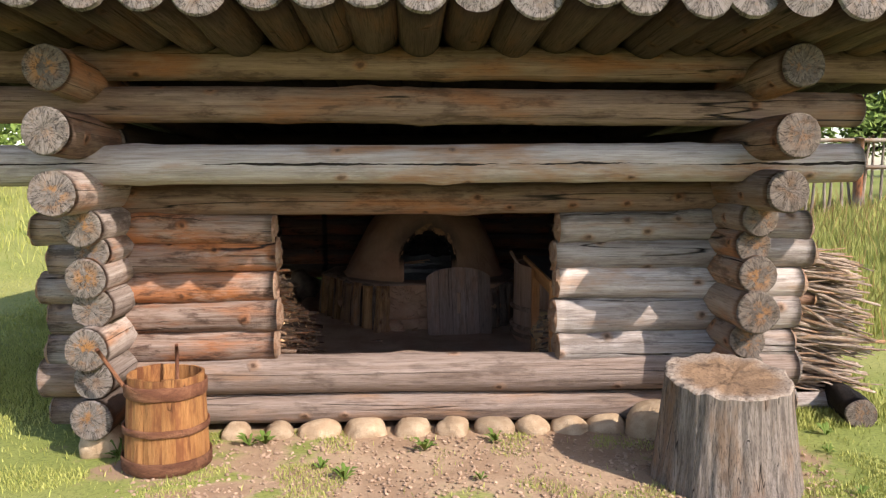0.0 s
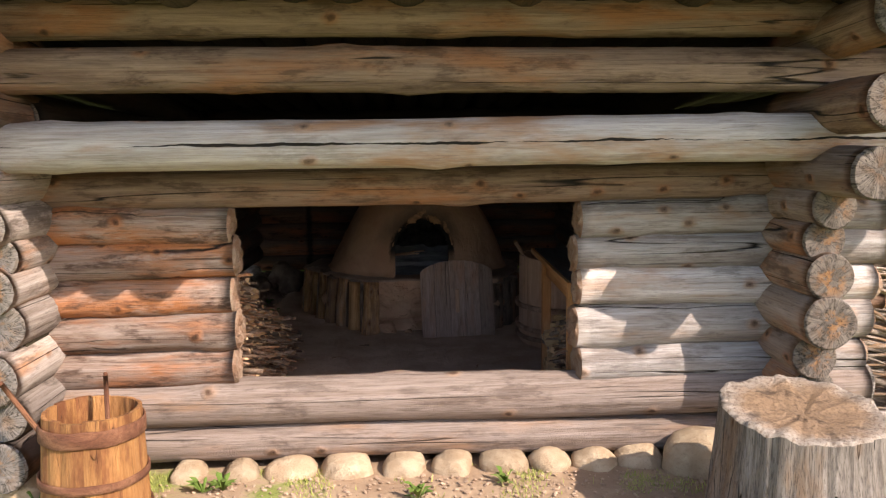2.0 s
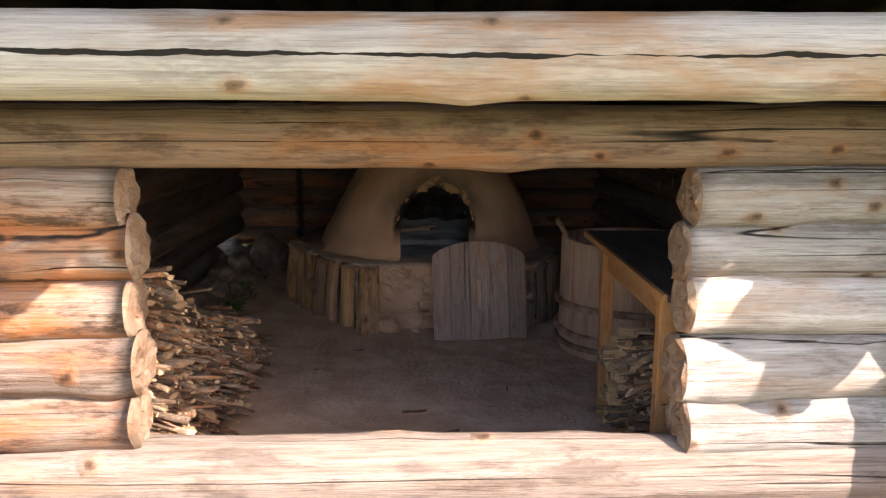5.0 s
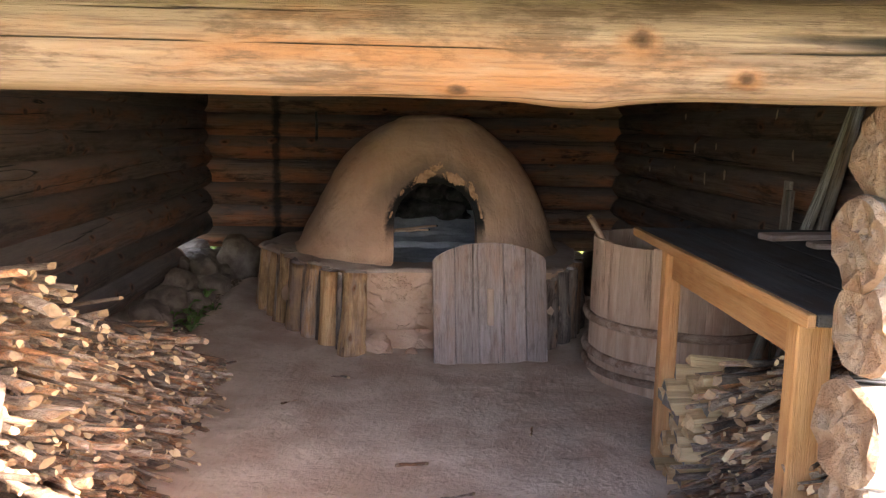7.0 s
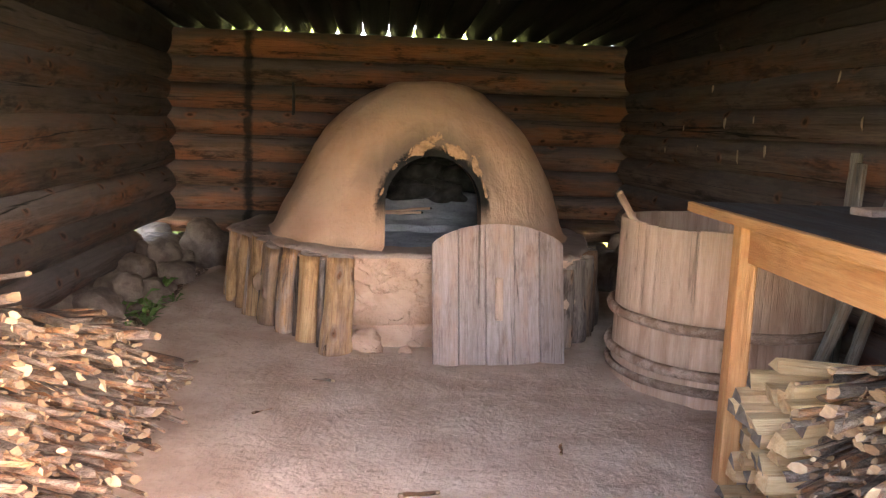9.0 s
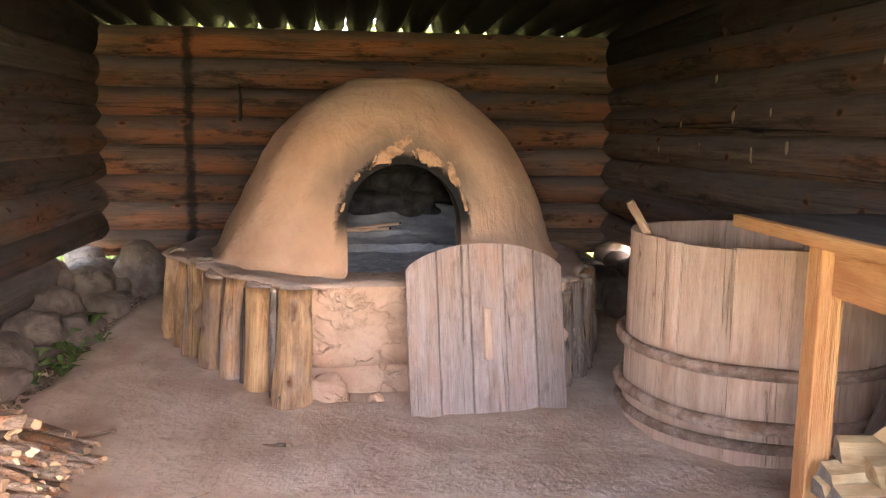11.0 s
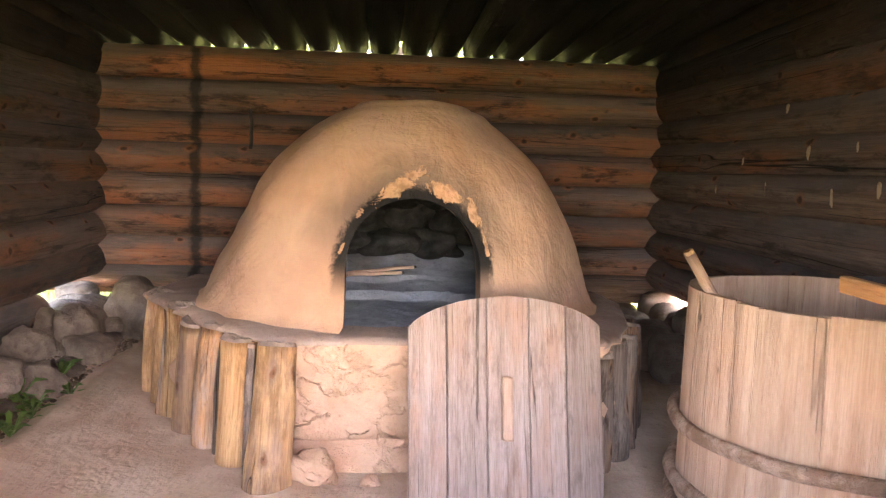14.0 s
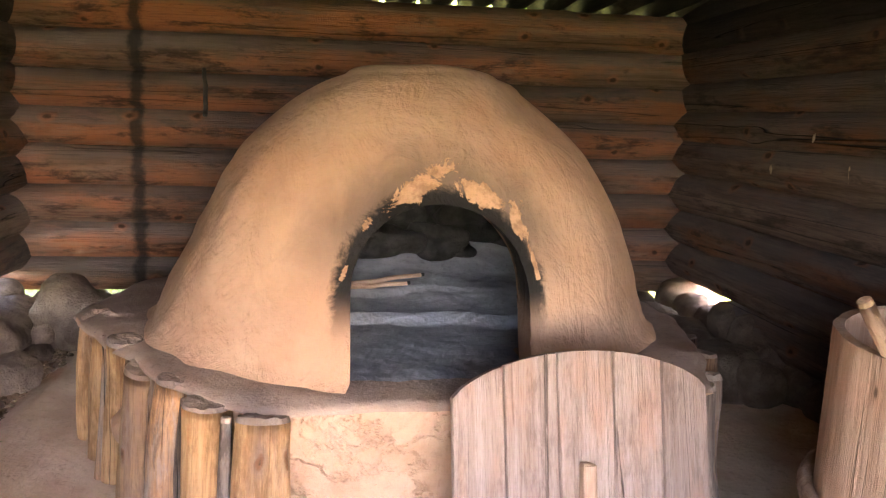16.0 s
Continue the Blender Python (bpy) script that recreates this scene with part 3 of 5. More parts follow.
ground_sheet()


def earth_floor():
    nx, ny = 90, 130
    verts, faces = [], []
    for j in range(ny + 1):
        for i in range(nx + 1):
            x, y = -1.74 + 3.58 * i / nx, 4.93 + 5.40 * j / ny
            z = 0.030 + 0.014 * noise.noise((x * 2.2, y * 2.2, 3)) + 0.008 * noise.noise((x * 7, y * 7, 1)) + 0.007 * noise.noise((x * 16, y * 16, 1)) + 0.012 * max(0.0, noise.noise((x * 4.5, y * 4.5, 6)) - 0.15)
            edge = -1.32 + 0.03 * noise.noise((y * 2.5, 0, 8))
            if y > 7.2:
                z += 0.018 * math.exp(-((x - edge - 0.05) / 0.05) ** 2) - 0.02 * min(1, max(0, (edge - x) / 0.05)) * min(1, (y - 7.2) / 0.4)
            verts.append((x, y, z))
    for j in range(ny):
        for i in range(nx):
            a = j * (nx + 1) + i
            faces.append((a, a + 1, a + nx + 2, a + nx + 1))
    return tagged(obj("floor", raw_mesh("floor", verts, faces, [FLOORCLAY])), "trodden reddish brown earth floor strewn with chips", "floor", kind="structure")


earth_floor()

# ---- log walls ----
front = thing("wall_front", Matrix.Identity(4), "log wall with a wide low opening over a sill log", "wall", kind="structure")
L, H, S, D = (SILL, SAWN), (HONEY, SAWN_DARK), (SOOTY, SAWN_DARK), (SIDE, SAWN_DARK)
GC, RC = (GREY, CUTS), (RUST, CUTS)
lay_x(front, -2.28, 2.44, 4.83, 0.132, 0.098, 11, L)
lay_x(front, -2.33, 2.42, 4.83, 0.348, 0.124, 12, L, bend=0.012)
for i, (z, r, x0, mats) in enumerate(((0.535, 0.106, -2.27, RC), (0.725, 0.105, -2.26, RC), (0.912, 0.102, -2.31, RC), (1.095, 0.100, -2.25, RC), (1.275, 0.100, -2.34, RC))):
    lay_x(front, x0, -0.90 + 0.02 * (i % 2), 4.835, z, r, 21 + i, mats, bend=0.008, rough_end=0.011)
for i, (z, r, x1, mats) in enumerate(((0.508, 0.108, 2.40, GC), (0.712, 0.112, 2.43, GC), (0.915, 0.105, 2.45, GC), (1.100, 0.099, 2.51, GC), (1.278, 0.098, 2.48, GC))):
    lay_x(front, 0.88 - 0.02 * (i % 2), x1, 4.835, z, r, 31 + i, mats, bend=0.008, rough_end=0.011)
lay_x(front, -2.10, 2.20, 4.83, 1.457, 0.098, 41, H, bend=0.008)
lay_x(front, -2.75, 2.51, 4.37, 1.666, 0.109, 42, (CHECKED, SAWN), bend=0.012, knots=16)
lay_x(front, -2.75, 2.54, 4.42, 1.994, 0.102, 43, (HONEY, SAWN), bend=0.012)
lay_x(front, -2.80, 2.95, 4.41, 2.232, 0.098, 44, H, bend=0.012)

back = tagged(new("wall_back"), "sooty log wall of the hut behind the oven", "wall", kind="structure")
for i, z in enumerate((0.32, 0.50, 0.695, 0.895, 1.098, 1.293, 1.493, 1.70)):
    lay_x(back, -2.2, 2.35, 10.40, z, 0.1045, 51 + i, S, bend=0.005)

left = tagged(new("wall_left"), "log side wall with ends jutting past the corner", "wall", kind="structure")
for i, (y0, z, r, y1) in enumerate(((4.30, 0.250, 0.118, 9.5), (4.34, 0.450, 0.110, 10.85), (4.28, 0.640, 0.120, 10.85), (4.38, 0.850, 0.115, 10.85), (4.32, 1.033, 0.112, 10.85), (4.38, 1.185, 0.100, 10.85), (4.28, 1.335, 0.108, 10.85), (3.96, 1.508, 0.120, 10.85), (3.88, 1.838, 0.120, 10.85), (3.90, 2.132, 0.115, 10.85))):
    lay_y(left, y0, y1, -1.855, z, z if z < 1.6 else z - (0.16 if z < 2 else 0.38), r, r * 0.94, 61 + i, (SIDE_WEST, SAWN) if i < 8 else (SHADEBLACK, SAWN if i < 9 else SAWN_DARK), bend=0.010, x1=-1.78 if y1 > 10 else -1.80)
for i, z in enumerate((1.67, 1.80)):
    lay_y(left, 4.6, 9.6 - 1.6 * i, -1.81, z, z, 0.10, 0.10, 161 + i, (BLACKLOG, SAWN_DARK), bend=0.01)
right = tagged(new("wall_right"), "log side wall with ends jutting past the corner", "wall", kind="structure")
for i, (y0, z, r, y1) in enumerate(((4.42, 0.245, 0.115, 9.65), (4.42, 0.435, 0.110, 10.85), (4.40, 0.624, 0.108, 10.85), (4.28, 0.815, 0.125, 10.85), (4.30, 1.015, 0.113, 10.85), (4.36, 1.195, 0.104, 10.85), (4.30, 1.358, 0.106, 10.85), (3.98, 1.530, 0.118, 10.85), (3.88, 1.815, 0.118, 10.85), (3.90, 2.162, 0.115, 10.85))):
    lay_y(right, y0, y1, 1.945, z, z if z < 1.6 else z - (0.14 if z < 2 else 0.38), r, r * 0.94, 71 + i, D if i < 8 else (SHADEBLACK, SAWN_DARK), bend=0.010)
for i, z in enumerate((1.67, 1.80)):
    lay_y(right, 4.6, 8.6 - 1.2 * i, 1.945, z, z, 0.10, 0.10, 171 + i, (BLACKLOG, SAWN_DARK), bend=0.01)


def stop_light(parent, x0, x1, y0, y1, z0, z1):
    """A dark board added deep in the wall to stop light between its logs."""
    part("moss_caulking", box_bm(x1 - x0, y1 - y0, z1 - z0, 0.003), JOINT_DARK, parent, "dark board added inside the wall to stop light", pose((x0 + x1) / 2, (y0 + y1) / 2, (z0 + z1) / 2))


stop_light(back, -1.7, 1.8, 10.385, 10.415, 0.33, 1.70)
stop_light(front, -1.7, -0.95, 4.82, 4.85, 0.2, 1.42)
stop_light(front, 0.94, 1.8, 4.82, 4.85, 0.2, 1.42)
stop_light(left, -1.835, -1.795, 4.5, 10.5, 0.44, 1.46)
stop_light(left, -1.835, -1.795, 4.5, 9.3, 1.46, 1.84)
stop_light(right, 1.93, 1.96, 4.5, 10.5, 0.44, 1.52)
stop_light(right, 1.93, 1.96, 4.5, 8.6, 1.52, 1.86)

# ---- roof ----
roof = tagged(new("roof"), "low roof of round logs laid from back to front", "roof", kind="structure")
rng = random.Random(5)
x = -2.62
i = 0
while x < 2.75:
    rb, rf = rng.uniform(0.094, 0.104), rng.uniform(0.120, 0.145)
    yf = 3.50 + rng.uniform(-0.05, 0.06)
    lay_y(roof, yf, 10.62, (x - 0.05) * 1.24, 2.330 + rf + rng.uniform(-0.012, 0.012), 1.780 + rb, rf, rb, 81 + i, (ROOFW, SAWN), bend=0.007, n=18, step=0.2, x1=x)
    x += 0.205 + rng.uniform(-0.012, 0.012)
    i += 1
# sheet added over the logs, out of sight, to block light
verts = [(sx * (1.24 if sy < 4 else 1), sy, 2.54 - (sy - 3.45) * 0.0875 + dz) for dz in (0, 0.06) for sy in (3.62, 10.58) for sx in (-2.75, 2.85)]
obj("turf", raw_mesh("turf", verts, [(0, 2, 3, 1), (4, 5, 7, 6), (0, 1, 5, 4), (2, 6, 7, 3), (0, 4, 6, 2), (1, 3, 7, 5)], [SHEETDARK], smooth=False), None, roof, "unseen dark sheet added over the logs to block light")
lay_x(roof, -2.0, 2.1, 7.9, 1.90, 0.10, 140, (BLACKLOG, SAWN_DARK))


# ---- foundation stones ----
def stone(x, y, z, sx, sy, sz, seed, mat, label, group="", rz=0, rough=0.12):
    ob = part("boulder", stone_bm(sx, sy, sz, seed, rough), mat, None, "", pose(x, y, z, 0, 0, rz), True)
    return tagged(ob, label, "stone", group)


for i, px in enumerate((415, 490, 565, 645, 730, 803, 880, 950, 1016, 1085)):
    w = (0.085, 0.09, 0.13, 0.135, 0.115, 0.11, 0.12, 0.115, 0.115, 0.12)[i]
    stone(-0.152 + (px - 700) * 0.00347, 4.73, -0.005, w, 0.12, (0.075, 0.075, 0.085, 0.09, 0.08, 0.085, 0.08, 0.085, 0.08, 0.09)[i], i + 1, STONE, "rounded tan boulder under the bottom log", "foundation stones")
stone(1.52, 4.62, 0.03, 0.22, 0.15, 0.17, 14, STONE, "large tan boulder beside the stump")
rng = random.Random(9)
for i in range(26):
    y = 4.95 + 5.3 * i / 25
    for side in (-1, 1):
        s = rng.uniform(0.13, 0.18)
        low = 9.6 < y < 10.15 if side < 0 else 9.75 < y < 10.2
        up = (0.02 if side < 0 else 0.09) if y < 9.4 else (0.165 if low else 0.20)
        stone(-1.79 + rng.uniform(-0.04, 0.04) if side < 0 else 1.93, y, up, s * 0.9, s, s * (0.8 if not low else 0.67), 30 + i + side, DIMSTONE, "dark fieldstone under the bottom wall log", "wall stones", rng.uniform(0, 90))
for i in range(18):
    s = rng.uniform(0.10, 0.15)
    stone(-1.6 + 3.3 * i / 17, 10.40, 0.10, s, s, s * 0.95, 80 + i, DIMSTONE, "dark fieldstone under the bottom wall log", "wall stones", rng.uniform(0, 90))
heap = ((9.56, 0.24, 0.13), (9.42, 0.12, 0.12), (9.02, 0.23, 0.105), (8.80, 0.12, 0.125), (9.80, 0.07, 0.075), (9.22, 0.06, 0.07), (8.58, 0.20, 0.11), (8.42, 0.07, 0.10), (8.24, 0.16, 0.12), (8.10, 0.05, 0.09), (9.96, 0.14, 0.09), (9.12, 0.10, 0.06), (7.95, 0.10, 0.11))
for i, (y, z, k) in enumerate(heap):
    x = -1.50 - 0.10 * (z > 0.15) + 0.03 * math.sin(i * 2.4)
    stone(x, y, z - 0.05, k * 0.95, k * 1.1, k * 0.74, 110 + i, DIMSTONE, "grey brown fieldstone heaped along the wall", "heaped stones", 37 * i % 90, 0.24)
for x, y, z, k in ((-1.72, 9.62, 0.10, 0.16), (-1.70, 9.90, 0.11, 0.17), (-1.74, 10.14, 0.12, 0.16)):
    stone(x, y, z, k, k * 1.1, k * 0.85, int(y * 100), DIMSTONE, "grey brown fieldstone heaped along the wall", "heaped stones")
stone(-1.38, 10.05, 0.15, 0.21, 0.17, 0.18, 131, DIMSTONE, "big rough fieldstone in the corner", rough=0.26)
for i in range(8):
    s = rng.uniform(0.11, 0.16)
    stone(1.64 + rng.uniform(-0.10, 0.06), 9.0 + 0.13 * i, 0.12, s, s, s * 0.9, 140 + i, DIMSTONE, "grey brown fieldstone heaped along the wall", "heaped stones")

# ---- oven ----
OX, OY = 0.14, 8.76
oven = thing("bread_oven", pose(OX, OY, 0), "domed clay bread oven on a log-edged clay base", "oven")


def dome():
    """Outer and inner shell with an arched mouth, origin at the centre of its foot."""
    nt, nz = 150, 56
    H = 0.90

    HEIGHTS = (0.0, 0.02, 0.1, 0.2, 0.3, 0.4, 0.5, 0.6, 0.7, 0.8, 0.86, 0.9)
    WEST = (0.93, 0.885, 0.85, 0.797, 0.745, 0.70, 0.65, 0.585, 0.485, 0.355, 0.225, 0.0)
    EAST = (0.905, 0.87, 0.836, 0.805, 0.775, 0.735, 0.685, 0.615, 0.515, 0.39, 0.29, 0.0)

    def along(z, row):
        """A smooth curve through the radii of one flank."""
        i = max(k for k in range(len(HEIGHTS) - 1) if HEIGHTS[k] <= z + 1e-9)
        f = min(1.0, (z - HEIGHTS[i]) / (HEIGHTS[i + 1] - HEIGHTS[i]))
        if i == len(HEIGHTS) - 2:
            return row[i] * math.sqrt(max(0.0, 1 - f * f))
        slope = lambda k: (row[k + 1] - row[max(0, k - 1)]) / (HEIGHTS[k + 1] - HEIGHTS[max(0, k - 1)])
        d = HEIGHTS[i + 1] - HEIGHTS[i]
        p, q, m, n = row[i], row[i + 1], slope(i) * d, slope(i + 1) * d
        return p * (2 * f ** 3 - 3 * f * f + 1) + m * (f ** 3 - 2 * f * f + f) + q * (3 * f * f - 2 * f ** 3) + n * (f ** 3 - f * f)

    def shell(k, top):
        pts = []
        for j in range(nz + 1):
            f = j / nz
            z = top * (1 - (1 - f) ** 2.0)
            for i in range(nt):
                a = math.tau * i / nt
                e = 0.5 + 0.5 * math.cos(a)
                r = (along(z / top * H, EAST) * e + along(z / top * H, WEST) * (1 - e)) * k
                wob = 1 + 0.026 * noise.noise((math.cos(a) * 2.2, math.sin(a) * 2.2, z * 3.2)) + 0.016 * noise.noise((math.cos(a) * 6, math.sin(a) * 6, z * 7)) + 0.006 * noise.noise((math.cos(a) * 15, math.sin(a) * 15, z * 17))
                pts.append(Vector((r * math.cos(a) * wob, r * math.sin(a) * 0.955 * wob, z + 0.012 * noise.noise((math.cos(a) * r * 5, math.sin(a) * r * 5, 3)) * (z > 0.5))))
        return pts

    def arch(p):
        """Below zero inside the mouth."""
        x = p.x - 0.02
        rag = 0.012 * noise.noise((p.x * 22, p.z * 22, 4))
        if p.z < 0.24:
            return abs(x) - 0.248 + rag
        return math.hypot(x, (p.z - 0.24) * 1.0) - 0.248 + rag

    outer, inner = shell(1.0, H), shell(0.84, 0.77)
    bm = bmesh.new()
    grids = []
    for pts in (outer, inner):
        vs = [bm.verts.new(p) for p in pts]
        grids.append(vs)
        for j in range(nz):
            for i in range(nt):
                k = (i + 1) % nt
                q = [vs[j * nt + i], vs[j * nt + k], vs[(j + 1) * nt + k], vs[(j + 1) * nt + i]]
                c = sum((v.co for v in q), Vector()) / 4
                if c.y < -0.2 and arch(c) < 0:
                    continue
                face = bm.faces.new(q if pts is outer else q[::-1])
                face.material_index = 0 if pts is outer else 1
    bm.verts.ensure_lookup_table()
    # draw the ragged rim onto the arch and close the jamb
    for vs in grids:
        for v in vs:
            if v.link_faces and any(len(e.link_faces) == 1 for e in v.link_edges) and v.co.y < -0.2 and v.co.z > 0.001:
                x = v.co.x - 0.02
                if v.co.z < 0.24:
                    v.co.x = 0.02 + math.copysign(0.248, x)
                else:
                    d = math.hypot(x, v.co.z - 0.24)
                    v.co.x, v.co.z = 0.02 + x / d * 0.248, 0.24 + (v.co.z - 0.24) / d * 0.248
    rims = []
    for vs in grids:
        rim = [v for v in vs if v.link_faces and any(len(e.link_faces) == 1 for e in v.link_edges) and v.co.y < -0.2 and abs(v.co.x - 0.02) < 0.27 and v.co.z < 0.52]
        rim.sort(key=lambda v: math.atan2(v.co.x - 0.02, v.co.z - 0.10))
        rims.append(rim)
    n = 60
    cols = []
    for rim in rims:
        row = []
        for s in range(n + 1):
            a = -math.pi * 0.5 + math.pi * s / n
            f = s / n * (len(rim) - 1)
            i0 = int(f)
            i1 = min(i0 + 1, len(rim) - 1)
            row.append(rim[i0].co.lerp(rim[i1].co, f - i0))
        cols.append(row)
    a = [bm.verts.new(p + Vector((0, -0.004, 0))) for p in cols[0]]
    mid = [bm.verts.new(p.lerp(q, 0.5) + Vector((0.006 * noise.noise(p * 30), 0, 0.01 * noise.noise(p * 24)))) for p, q in zip(cols[0], cols[1])]
    b = [bm.verts.new(p + Vector((0, 0.004, 0))) for p in cols[1]]
    for u, w in ((a, mid), (mid, b)):
        for s in range(n):
            bm.faces.new((u[s], u[s + 1], w[s + 1], w[s]))
    loose = [v for v in bm.verts if not v.link_faces]
    bmesh.ops.delete(bm, geom=loose, context="VERTS")
    return bm


part("dome", dome(), OVENCLAY, oven, "smoothed orange clay dome with a sooty mouth", pose(0, 0, 0.482), True).data.materials.append(SOOT)


def hearth_base():
    """The clay drum within the posts."""
    ring = [(-0.40, -0.925), (0.68, -0.925), (0.86, -0.55), (0.98, -0.05), (0.90, 0.60), (0.45, 1.0), (-0.45, 1.0), (-1.0, 0.62), (-1.12, 0.05), (-0.93, -0.32), (-0.66, -0.70)]
    bm = bmesh.new()
    pts = []
    for (ax, ay), (bx, by) in zip(ring, ring[1:] + ring[:1]):
        for s in range(14):
            pts.append((ax + (bx - ax) * s / 14, ay + (by - ay) * s / 14))
    rows = []
    levels = [(0.0, 1.02), (0.06, 1.0), (0.10, 0.985), (0.112, 0.93), (0.128, 0.935), (0.138, 0.985), (0.15, 1.005), (0.20, 1.015), (0.25, 1.02), (0.29, 1.0), (0.305, 0.985), (0.33, 0.995), (0.38, 1.0), (0.43, 1.0), (0.462, 0.995), (0.474, 0.998), (0.486, 0.994), (0.498, 0.965)]
    for z, k in levels:
        row = []
        for px, py in pts:
            d = 1 + 0.035 * noise.noise((px * 3, py * 3, z * 6)) + 0.018 * noise.noise((px * 9, py * 9, z * 16))
            lip = 0.035 if z > 0.47 and not (py < -0.80 and px > -0.40) else 0.0
            row.append(bm.verts.new((px * (k + lip) * d, py * (k + lip) * d, z + (0.02 * noise.noise((px * 5, py * 5, 2)) if z > 0.05 else 0))))
        rows.append(row)
    for k in (0.75, 0.5, 0.2):
        rows.append([bm.verts.new((px * k, py * k, 0.497 + 0.014 * noise.noise((px * k * 6, py * k * 6, 5)))) for px, py in pts])
    for a, b in zip(rows, rows[1:]):
        for i in range(len(pts)):
            k = (i + 1) % len(pts)
            bm.faces.new((a[i], a[k], b[k], b[i]))
    bm.faces.new(rows[-1])
    for f in bm.faces:
        f.normal_update()
        f.material_index = 1 if f.calc_center_median().z > 0.475 else 0
    return bm


part("clay_base", hearth_base(), CLAYBASE, oven, "cracked orange clay base", None, True).data.materials.append(DUST)
# foot, head, height and radius of each post round the base
posts = [((-0.315, 7.700), (-0.300, 7.800), 0.500, 0.070), ((-0.462, 7.930), (-0.436, 7.925), 0.500, 0.066), ((-0.585, 8.115), (-0.556, 8.085), 0.500, 0.064), ((-0.695, 8.30), (-0.660, 8.240), 0.500, 0.066), ((-0.795, 8.49), (-0.768, 8.440), 0.505, 0.056), ((-0.90, 8.66), (-0.852, 8.575), 0.510, 0.050), ((-0.965, 8.84), (-0.93, 8.76), 0.50, 0.060), ((-0.99, 9.02), (-0.97, 8.94), 0.49, 0.07),
         ((0.80, 7.86), (0.82, 7.90), 0.46, 0.07), ((0.90, 7.98), (0.91, 8.03), 0.47, 0.068), ((0.97, 8.10), (0.98, 8.17), 0.475, 0.07), ((1.03, 8.24), (1.05, 8.30), 0.48, 0.066), ((1.09, 8.38), (1.09, 8.44), 0.46, 0.07), ((1.13, 8.54), (1.12, 8.60), 0.46, 0.07)]
for i, (foot, head, h, r) in enumerate(posts):
    h -= 0.026 + 0.012 * math.sin(i * 2.7)
    foot, head = Vector((foot[0] - OX, foot[1] - OY, 0.0)), Vector((head[0] - OX, head[1] - OY, h))
    me = log_mesh("post", (head - foot).length, r * 1.08, r * 0.95, 200 + i, ((POSTBARK, POSTBARK, GREYPOST, POSTBARK, POSTBARK)[i % 5] if i < 8 else DARKPOST, POSTTOP), n=20, bend=0.007, knots=9, step=0.04, rough_end=0.004)
    obj("post", me, between(foot, head, i * 75), oven, "upright bark-stripped log post" if i < 8 else "dark split log post with peeling bark")
for i, (x, y, h, r) in enumerate(((-0.385, 7.83, 0.46, 0.020), (-0.515, 8.00, 0.45, 0.022), (-0.63, 8.18, 0.47, 0.018), (-0.735, 8.36, 0.46, 0.02), (-0.835, 8.50, 0.48, 0.016), (0.88, 7.89, 0.44, 0.02), (1.02, 8.14, 0.45, 0.018))):
    me = log_mesh("sliver", h, r * 1.2, r * 0.7, 230 + i, (DARKPOST if i % 2 else GREYPOST, DUST), n=8, bend=0.008, knots=2, step=0.06)
    obj("sliver", me, between((x - OX - 0.02, y - OY - 0.02, 0.0), (x - OX, y - OY, h), i * 50), oven, "thin split filling the gap between posts")


def ash_bed():
    """Ash floor of the oven, rising in two broken ledges to the back."""
    nx, ny = 70, 90
    verts, faces = [], []
    for j in range(ny + 1):
        y = -0.80 + 1.42 * j / ny
        for i in range(nx + 1):
            u = -1 + 2 * i / nx
            half = 0.255 if y < -0.52 else min(0.66, 0.255 + (y + 0.52) * 2.2, math.sqrt(max(0.01, 0.70 ** 2 - y * y)))
            x = 0.02 + u * half
            lip1 = -0.24 + 0.03 * noise.noise((x * 5, 1, 0)) - 0.05 * x
            lip2 = 0.02 + 0.04 * noise.noise((x * 4, 5, 0)) + 0.10 * x
            z = 0.514 + 0.010 * noise.noise((x * 6, y * 6, 0)) + 0.004 * noise.noise((x * 25, y * 25, 0))
            z += 0.026 * min(1, max(0, (y - lip1) / 0.012)) + 0.030 * min(1, max(0, (y - lip2) / 0.015)) * min(1, max(0, 0.6 - x * 1.5))
            z += 0.10 * max(0, y - lip1) + 0.25 * max(0, y - 0.25)
            z += 0.012 * math.exp(-((y - lip1 - 0.02) / 0.02) ** 2)
            verts.append((x, y, z))
    for j in range(ny):
        for i in range(nx):
            k = j * (nx + 1) + i
            faces.append((k, k + 1, k + nx + 2, k + nx + 1))
    return raw_mesh("ash_bed", verts, faces, [ASH])


obj("ash_bed", ash_bed(), None, oven, "grey ash bed with broken ledges inside the oven")
for i, (x, y, z, sx, sy, sz) in enumerate(((-0.30, 0.34, 0.70, 0.16, 0.10, 0.07), (-0.05, 0.36, 0.71, 0.13, 0.10, 0.06), (0.18, 0.38, 0.70, 0.15, 0.10, 0.08), (-0.20, 0.44, 0.83, 0.17, 0.12, 0.09), (0.06, 0.46, 0.84, 0.15, 0.12, 0.10), (0.30, 0.42, 0.82, 0.14, 0.12, 0.09), (-0.08, 0.40, 0.97, 0.18, 0.12, 0.08), (0.16, 0.40, 0.97, 0.14, 0.12, 0.09))):
    part("firestone", stone_bm(sx, sy, sz, 220 + i, 0.30, 4), SOOT, oven, "soot-black stone inside the oven", pose(x, y, z), True)
